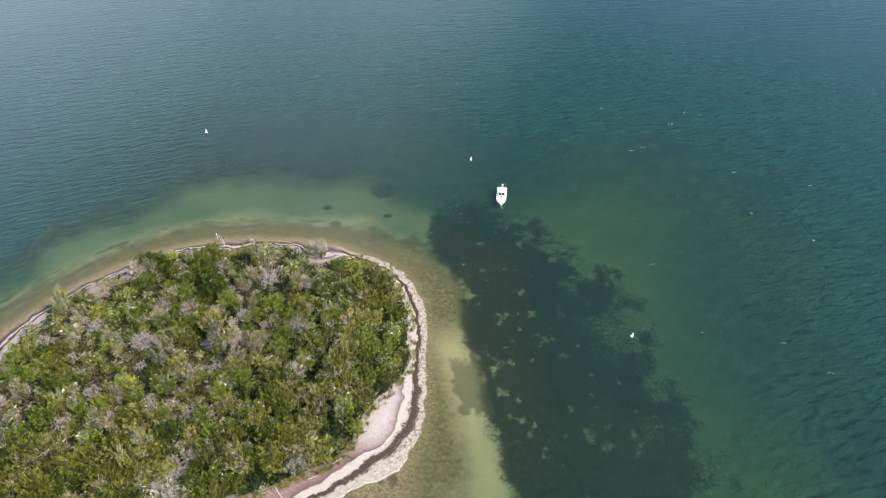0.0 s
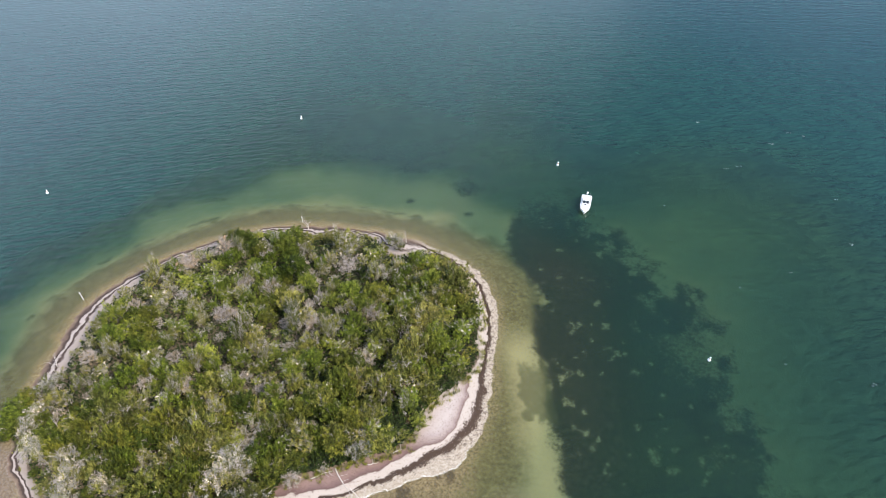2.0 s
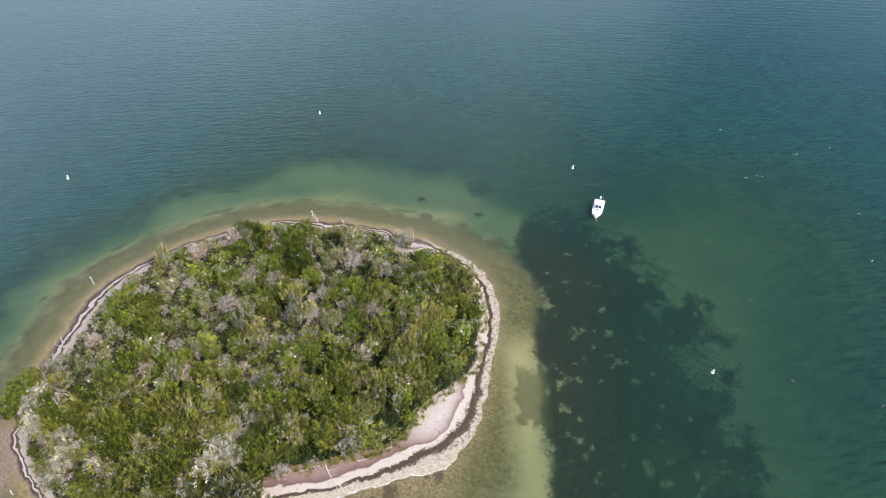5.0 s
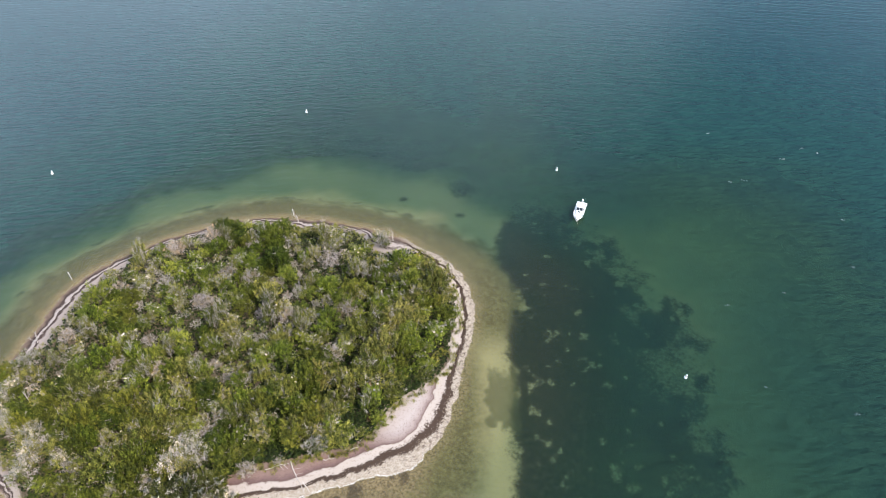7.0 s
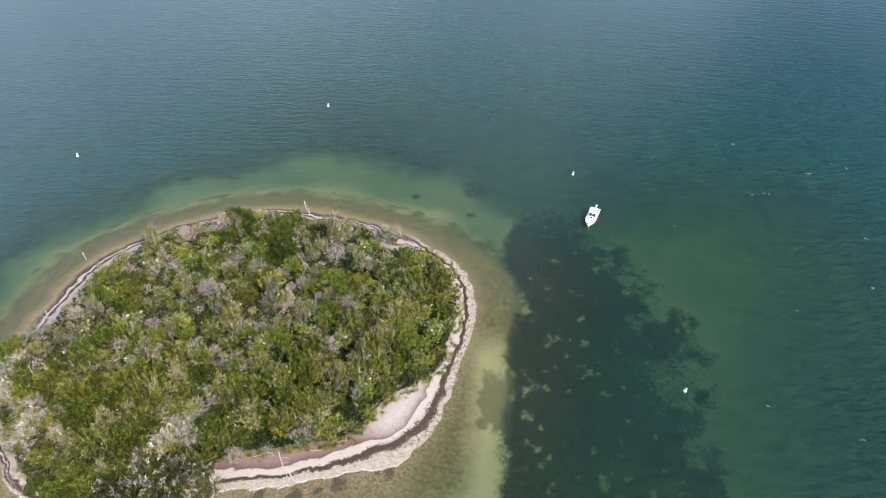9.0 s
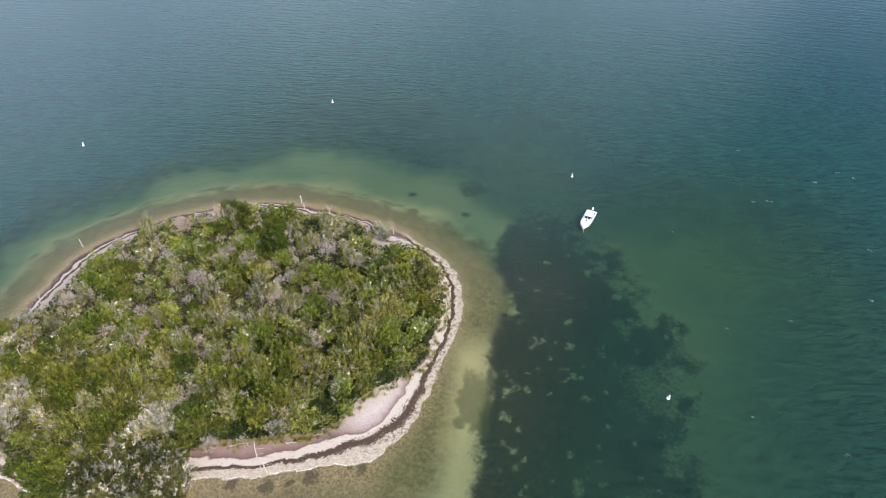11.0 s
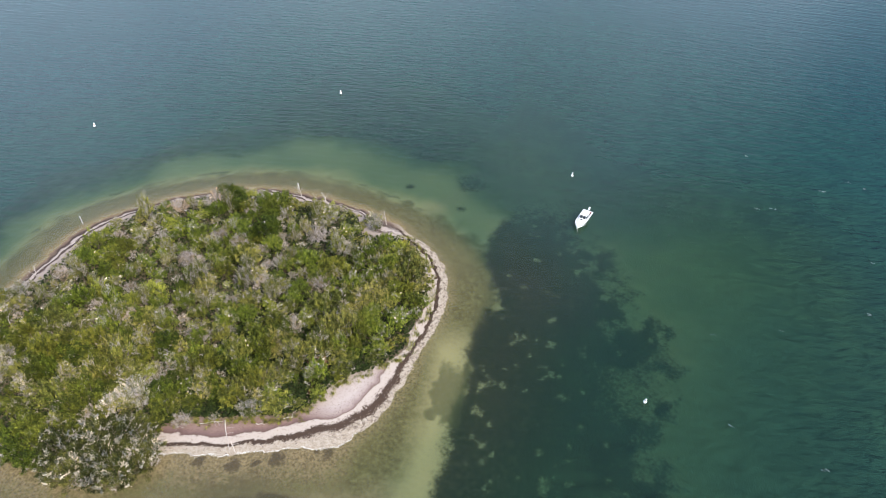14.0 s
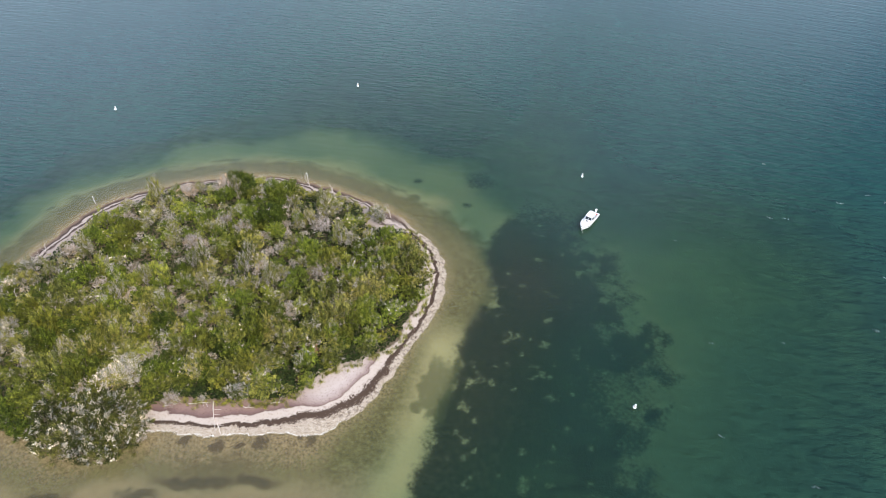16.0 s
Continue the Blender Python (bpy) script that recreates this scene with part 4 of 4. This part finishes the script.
# ---------------------------------------------------------------- what the tide left
def strewn(name, count, seed, pick, size, flat, material, label, category):
    """Irregular flat lumps, strewn along the shore; pick gives metres up from the water's edge."""
    r = np.random.RandomState(seed)
    a = r.uniform(-math.pi, math.pi, count * 6)
    shore, shrub = ring(SHORE, a), ring(SHRUB, a)
    u = r.normal(0, 1, len(a))
    place = pick(a, u, r.uniform(0, 1, len(a)), shore - shrub)
    ok = ~np.isnan(place)
    place, a, shore = place[ok][:count], a[ok][:count], shore[ok][:count]
    rad = shore - place
    for _ in range(2):
        x, y = CX + rad * np.cos(a), CY + rad * np.sin(a)
        rad = rad + plan(x, y)[0] - place
    x, y = CX + rad * np.cos(a), CY + rad * np.sin(a)
    z = np.maximum(bed(x, y)[0], -0.3)
    heap = Heap()
    for i in range(len(x)):
        s, turn = size * r.uniform(.4, 1.4), r.uniform(0, 6.28)
        k, n = len(heap.v), 5
        t = a[i] + math.pi / 2
        for j in range(n):
            q = turn + 2 * math.pi * j / n
            ex, ey = s * 1.5 * math.cos(q) * r.uniform(.7, 1.2), s * 0.7 * math.sin(q) * r.uniform(.7, 1.2)
            heap.v.append(Vector((x[i] + ex * math.cos(t) - ey * math.sin(t), y[i] + ex * math.sin(t) + ey * math.cos(t), z[i] - 0.03)))
        heap.v.append(Vector((x[i] + r.uniform(-.2, .2) * s, y[i] + r.uniform(-.2, .2) * s, z[i] + s * flat)))
        for j in range(n):
            heap.f.append((k + j, k + (j + 1) % n, k + n))
            heap.s.append(0)
    return tagged(new(name, heap.mesh(name, [material])), label, category, kind="stuff")


def wrack_line(a, u, v, wide):
    deg = np.degrees(a)
    lee = (deg > 55) | (deg < -140)
    bare = (deg > -140) & (deg < -98)
    main = ring(TIDE, a) + 0.55 * ring(TIDE_WIDE, a) * u
    main = np.where(v > 0.84, ring(TIDE, a) - np.abs(u) * 0.9, main)
    leeward = wide * np.where(v < 0.55, 0.28 + 0.04 * u, 0.56 + 0.03 * u)
    return np.where(bare, np.nan, np.where(lee, leeward, main))


def between(low, high, place):
    """A stretch of shore, in degrees, with one rule for the place."""
    return lambda a, u, v, wide: np.where((np.degrees(a) > low) & (np.degrees(a) < high), place(a, u, v, wide), np.nan)


strewn("seaweed_wrack", 7000, 4, wrack_line, 0.10, 0.5, M_WRACK, "dark dried seaweed wrack lines along the beach", "seaweed")
strewn("shell_rubble", 3600, 6, between(-98, 55, lambda a, u, v, wide: 0.1 + v * (ring(TIDE, a) - 0.2)), 0.07, 0.4, M_SHELL, "pale shell rubble on the lower beach", "shells")
strewn("wash_foam", 420, 8, between(-98, -34, lambda a, u, v, wide: 0.10 * u), 0.12, 0.2, M_FOAM, "thin white wash foam along the water's edge", "foam")
strewn("beach_litter", 2200, 12, between(-98, 58, lambda a, u, v, wide: np.minimum(ring(UPPER, a), wide) * (1.0 + 0.02 * u) + v ** 1.6 * 3.0), 0.075, 0.5, M_LITTER, "brown dead leaves and twig litter on the upper beach", "litter")

# dry grass along the foot of the shrubs
grass = Heap()
gr = random.Random(41)
tufts = []
while len(tufts) < 520:
    deg = gr.uniform(-100, 100) if gr.random() < 0.8 else gr.uniform(100, 260)
    a = math.radians(deg if deg < 180 else deg - 360)
    tufts.append((a, gr.gauss(0.1, 0.55)))
ta = np.array([t[0] for t in tufts])
tr = ring(SHRUB, ta) + np.array([t[1] for t in tufts]) + 0.5 * (cloud(ta * 40, ta * 0, 3, 9, 2) - 0.5) * 3
tx, ty = CX + tr * np.cos(ta), CY + tr * np.sin(ta)
tz = np.maximum(bed(tx, ty)[0], 0)
for i in range(len(tx)):
    for _ in range(34):
        q, lean = gr.uniform(0, 6.28), gr.uniform(.15, .75)
        d = Vector((math.cos(q) * lean, math.sin(q) * lean, 1)).normalized()
        b = Vector((tx[i] + gr.gauss(0, .22), ty[i] + gr.gauss(0, .22), tz[i] - 0.02))
        side = d.cross(Vector((0, 0, 1))).normalized() * gr.uniform(.018, .035)
        long = gr.uniform(.35, .85)
        k = len(grass.v)
        grass.v += [b - side, b + side, b + d * long + Vector((0, 0, -0.1 * lean))]
        grass.f.append((k, k + 1, k + 2))
        grass.s.append(0)
tagged(new("dune_grass", grass.mesh("dune_grass", [M_LEAF["yellow"]])), "dry yellow-green dune grass at the shrubs' edge", "grass", kind="stuff")


# ---------------------------------------------------------------- buoys and marker posts
def buoy():
    b = new("mooring_buoy")
    part("float", lathe([(0.05, -0.45), (0.26, -0.38), (0.33, -0.15), (0.345, 0.10), (0.32, 0.28), (0.22, 0.36)], 22), M_BUOY, b)
    part("waterline_growth", lathe([(0.30, -0.34), (0.338, -0.12), (0.352, -0.02), (0.345, 0.0)], 22), M_ALGAE, b, "dark algae growth at the waterline")
    part("column", lathe([(0.20, 0.34), (0.185, 0.45), (0.17, 0.95), (0.155, 1.05), (0.09, 1.11)], 20), M_BUOY, b)
    part("band", lathe([(0.1835, 0.62), (0.1845, 0.64), (0.1825, 0.70), (0.180, 0.71)], 20), M_ORANGE, b, "faded orange band")
    part("lifting_eye", lathe([(0.05, 1.09), (0.06, 1.14), (0.05, 1.19), (0.02, 1.20)], 10), M_STEEL, b, "steel lifting eye")
    return tagged(b, "white spar mooring buoy afloat on open water", "buoy", "mooring buoys")


first = buoy()
first.matrix_basis = pose(48.6, 84.6, 0, 6, 4, 0)
for x, y, tilt in ((-39.5, 183.4, -5), (-102.3, 151.2, 7), (32.2, 154.4, 4)):
    copy_thing(first, pose(x, y, 0, tilt, -tilt * 0.7, tilt * 20))


def marker_post():
    p = new("marker_post")
    part("post", lathe([(0.075, -1.2), (0.075, 0.5), (0.07, 2.0), (0.06, 2.04)], 12), M_POST, p)
    part("sign_board", box((0.30, 0.03, 0.26), (0, -0.09, 1.88), 0.008), M_BUOY, p, "small blank white board")
    part("cap", lathe([(0.085, 2.04), (0.085, 2.09), (0.03, 2.13)], 12), M_POST, p)
    return tagged(p, "white marker post with small board in the shallows", "marker post", "marker posts")


post = marker_post()
post.matrix_basis = pose(-36.0, 134.6, -0.1, 2, -3, 15)
copy_thing(post, pose(-81.9, 111.5, -0.1, -6, -12, -20))


# ---------------------------------------------------------------- the moored boat
def hull_half(t):
    """Half beam at the rail, half beam at the chine, rail height and keel depth along the boat, stern 0 to bow 1."""
    rail = 1.25 * (1 - max(0, (t - 0.55) / 0.45) ** 3.8) + 0.03
    chine = 0.98 * (1 - max(0, (t - 0.42) / 0.58) ** 2.2) + 0.01
    return rail, chine, 0.72 + 0.40 * t ** 1.8, -0.42 + 0.55 * max(0, (t - 0.6) / 0.4) ** 2.2


def moored_boat():
    boat = new("motorboat")
    long, n = 7.0, 22
    # hull skin, keel to rail
    bm = bmesh.new()
    rows = []
    for i in range(n + 1):
        t = i / n
        rail, chine, top, keel = hull_half(t)
        y = long * (t - 0.5) + (0.25 * (t ** 6))
        ring_pts = [(0, keel), (chine * 0.55, keel + 0.14), (chine, 0.04 + 0.2 * t ** 3), (rail * 0.97, top * 0.6), (rail, top)]
        rows.append([bm.verts.new((-a, y - 0.05 * (b - top), b)) for a, b in ring_pts[::-1]] + [bm.verts.new((a, y - 0.05 * (b - top), b)) for a, b in ring_pts[1:]])
    for a, b in zip(rows, rows[1:]):
        for j in range(len(a) - 1):
            f = bm.faces.new((a[j], b[j], b[j + 1], a[j + 1]))
            f.smooth = True
    bm.faces.new(rows[0])
    bmesh.ops.recalc_face_normals(bm, faces=bm.faces[:])
    hull = part("hull", bm, M_GEL, boat)
    # rub rail along the sheer
    heap = Heap()
    for s in (-1, 1):
        heap.path([(s * (hull_half(i / n)[0] + 0.015), long * (i / n - 0.5) + 0.25 * (i / n) ** 6, hull_half(i / n)[2] - 0.03) for i in range(n + 1)], 0.035, 0.035, 6)
    part("rub_rail", heap.mesh("rub_rail", [M_BLACK]), None, hull, "black rubber rub rail")
    # decks: side walkways and foredeck with a raised cuddy
    bm = bmesh.new()
    left, right = [], []
    for i in range(n + 1):
        t = i / n
        rail, _, top, _ = hull_half(t)
        y = long * (t - 0.5) + 0.25 * t ** 6
        inner = rail - 0.33 if t < 0.52 else 0.0
        camber = 0.05 if t >= 0.52 else 0.0
        left.append((bm.verts.new((-rail, y, top)), bm.verts.new((-max(inner, 0), y, top + camber))))
        right.append((bm.verts.new((rail, y, top)), bm.verts.new((max(inner, 0), y, top + camber))))
    for row, flip in ((left, 1), (right, -1)):
        for a, b in zip(row, row[1:]):
            bm.faces.new((a[0], a[1], b[1], b[0])[::flip])
    bmesh.ops.remove_doubles(bm, verts=bm.verts[:], dist=0.002)
    bmesh.ops.recalc_face_normals(bm, faces=bm.faces[:])
    part("deck", bm, M_DECK, boat, "white non-skid side decks and foredeck")
    # cockpit well
    bm = bmesh.new()
    y0, y1, w, fl, rim = -3.28, 0.25, 0.90, 0.12, 0.735
    q = [bm.verts.new(v) for v in ((-w, y0, rim), (w, y0, rim), (w, y1, rim + .03), (-w, y1, rim + .03), (-w, y0, fl), (w, y0, fl), (w, y1, fl), (-w, y1, fl))]
    for f in ((4, 5, 6, 7), (0, 1, 5, 4), (1, 2, 6, 5), (2, 3, 7, 6), (3, 0, 4, 7)):
        bm.faces.new([q[j] for j in f])
    part("cockpit_well", bm, M_DECK, boat, "white cockpit floor and sides")
    part("transom_cap", box((1.95, 0.24, 0.10), (0, -3.38, 0.74), 0.03), M_GEL, boat)
    # cuddy cabin trunk
    bm = bmesh.new()
    prof = [(-0.0, 0.88, 0.34), (0.9, 0.82, 0.32), (1.8, 0.66, 0.22), (2.6, 0.34, 0.06)]
    rws = []
    for y, half, up in prof:
        t = y / long + 0.5
        top = hull_half(t)[2] + 0.03
        rws.append([bm.verts.new((-half - .08, y, top)), bm.verts.new((-half, y - .02, top + up * .8)), bm.verts.new((-half * .6, y - .03, top + up)), bm.verts.new((half * .6, y - .03, top + up)), bm.verts.new((half, y - .02, top + up * .8)), bm.verts.new((half + .08, y, top))])
    for a, b in zip(rws, rws[1:]):
        for j in range(5):
            f = bm.faces.new((a[j], a[j + 1], b[j + 1], b[j]))
            f.smooth = True
    bm.faces.new(rws[0][::-1]), bm.faces.new(rws[-1])
    bmesh.ops.recalc_face_normals(bm, faces=bm.faces[:])
    cabin = part("cabin_trunk", bm, M_GEL, boat)
    part("deck_hatch", box((0.44, 0.40, 0.05), (0, 1.25, 1.30), 0.015), M_GLASS, cabin, "smoked foredeck hatch")
    # windscreen: raked panes in a frame
    def pane(pts, inset=0.0):
        b = bmesh.new()
        vs = [b.verts.new(p) for p in pts]
        b.faces.new(vs)
        geo = bmesh.ops.extrude_face_region(b, geom=b.faces[:])
        nrm = (Vector(pts[1]) - Vector(pts[0])).cross(Vector(pts[2]) - Vector(pts[1])).normalized() * 0.02
        bmesh.ops.translate(b, verts=[g for g in geo["geom"] if isinstance(g, bmesh.types.BMVert)], vec=nrm)
        bmesh.ops.recalc_face_normals(b, faces=b.faces[:])
        return b
    zb, zt = 1.20, 1.80
    front = (0.62, 0.22)
    for x0, x1 in ((-0.70, -0.05), (0.05, 0.70)):
        part("windscreen_pane", pane([(x0, front[0], zb), (x1, front[0], zb), (x1 * .93, front[1], zt), (x0 * .93, front[1], zt)]), M_GLASS, boat, "dark raked windscreen pane")
    for s in (-1, 1):
        part("side_window", pane([(s * .90, -0.75, zb - .25), (s * .86, front[0] - .12, zb), (s * .78, front[1] - .02, zt - .05), (s * .82, -0.75, zt - .05)]), M_GLASS, boat, "dark cabin side window")
    heap = Heap()
    for s in (-1, 1):
        heap.path([(s * .80, front[0] - .02, zb - .02), (s * .74, front[1], zt + .02)], 0.045, 0.04, 6)
        heap.path([(s * .92, -1.55, 0.74), (s * .82, -1.60, zt + .02)], 0.03, 0.03, 6)
        heap.path([(s * .90, -0.72, 0.80), (s * .81, -0.72, zt)], 0.03, 0.03, 6)
    heap.path([(0, front[0], zb), (0, front[1], zt)], 0.045, 0.04, 6)
    heap.path([(-.80, front[0], zb - .02), (.80, front[0], zb - .02)], 0.04, 0.04, 6)
    part("window_frame", heap.mesh("window_frame", [M_GEL]), None, boat)
    # hardtop
    bm = box((1.78, 2.05, 0.09), (0, -0.72, 1.86), 0.04, 3)
    for v in bm.verts:
        v.co.z += 0.05 - 0.06 * (v.co.x ** 2)
    top = part("hardtop", bm, M_GEL, boat)
    part("roof_hatch", box((0.50, 0.44, 0.04), (0, -0.45, 1.975), 0.012), M_DECK, top)
    part("antenna", lathe([(0.018, 1.92), (0.010, 3.0), (0.005, 3.9)], 6, (-0.72, -1.2, 0)), M_BUOY, top, "thin white whip antenna")
    # helm, seats and cockpit fittings
    part("helm_console", box((0.62, 0.45, 0.95), (0.42, 0.0, 0.58), 0.05), M_GEL, boat)
    for x in (-0.42, 0.42):
        seat = part("helm_seat", box((0.50, 0.48, 0.12), (x, -0.62, 0.72), 0.04), M_DECK, boat, "white vinyl helm seat")
        part("seat_back", box((0.50, 0.10, 0.42), (x, -0.87, 0.98), 0.04), M_DECK, seat)
        part("pedestal", lathe([(0.16, 0.12), (0.06, 0.2), (0.06, 0.66)], 10, (x, -0.62, 0)), M_STEEL, seat, "steel pedestal")
    part("stern_bench", box((1.30, 0.42, 0.40), (0, -3.02, 0.34), 0.04), M_GEL, boat)
    part("cushion", box((0.62, 0.38, 0.10), (-0.40, -3.02, 0.60), 0.035), M_RED, boat, "red cushion on the stern bench")
    part("cooler", box((0.36, 0.60, 0.36), (0.62, -2.2, 0.32), 0.03), M_DECK, boat, "white cool box")
    # outboard
    motor = part("outboard_motor", box((0.44, 0.62, 0.66), (0, -3.95, 1.02), 0.13, 3), M_GEL, boat, "white outboard engine cowl")
    part("midsection", box((0.20, 0.34, 0.95), (0, -3.90, 0.28), 0.05), M_GEL, motor)
    part("bracket", box((0.34, 0.26, 0.34), (0, -3.62, 0.52), 0.04), M_BLACK, motor, "black transom bracket")
    part("lower_unit", box((0.12, 0.58, 0.20), (0, -3.98, -0.42), 0.05), M_BLACK, motor, "dark gearcase under water")
    # bow rail and pulpit
    heap = Heap()
    line = []
    for i in range(12, n + 1):
        t = i / n
        line.append((hull_half(t)[0] * 0.93, long * (t - 0.5) + 0.25 * t ** 6, hull_half(t)[2] + 0.34))
    for s in (-1, 1):
        heap.path([(s * a, b, c) for a, b, c in line], 0.018, 0.018, 6)
        for a, b, c in line[::3]:
            heap.path([(s * a, b, c), (s * a, b, c - 0.36)], 0.014, 0.014, 5)
    part("bow_rail", heap.mesh("bow_rail", [M_STEEL]), None, boat, "stainless bow rail")
    pul = part("bow_pulpit", box((0.34, 0.50, 0.07), (0, 3.78, 1.13), 0.03), M_GEL, boat)
    part("anchor", box((0.10, 0.34, 0.12), (0, 3.92, 1.04), 0.03), M_STEEL, pul, "steel anchor in its roller")
    heap = Heap()
    heap.path([(-0.10, 3.95, 1.12), (-0.28, 4.05, 0.5), (-0.50, 4.20, -0.3), (-0.8, 4.5, -1.6)], 0.03, 0.03, 6)
    part("anchor_line", heap.mesh("anchor_line", [M_ROPE]), None, boat, "pale anchor rope running into the water")
    for s in (-1, 1):
        for y in (-2.9, 2.0):
            part("cleat", box((0.05, 0.20, 0.05), (s * (hull_half(y / long + .5)[0] - 0.10), y, hull_half(y / long + .5)[2] + 0.05), 0.015), M_STEEL, boat, "steel mooring cleat")
    return tagged(boat, "white cabin motorboat with hardtop and outboard at anchor", "boat")


boat = moored_boat()
boat.matrix_basis = pose(35.5, 136.0, 0.05, 0, 0, 180 - 20) @ Matrix.Scale(1.03, 4)


# ---------------------------------------------------------------- breaking wavelets
flecks = Heap()
fr = random.Random(77)
for _ in range(16):
    x, y = fr.uniform(48, 120), fr.uniform(62, 190)
    for _ in range(fr.randint(4, 8)):
        a = Vector((x + fr.gauss(0, .40), y + fr.gauss(0, .16), 0.03))
        flecks.leaf(a, (fr.gauss(0, .1), fr.gauss(0, .1), 1), fr.uniform(.10, .34), fr.gauss(1.57, .35), 0.22)
tagged(new("whitecap_foam", flecks.mesh("whitecap_foam", [M_CREST])), "small broken white wave crests on open water", "foam", kind="stuff")
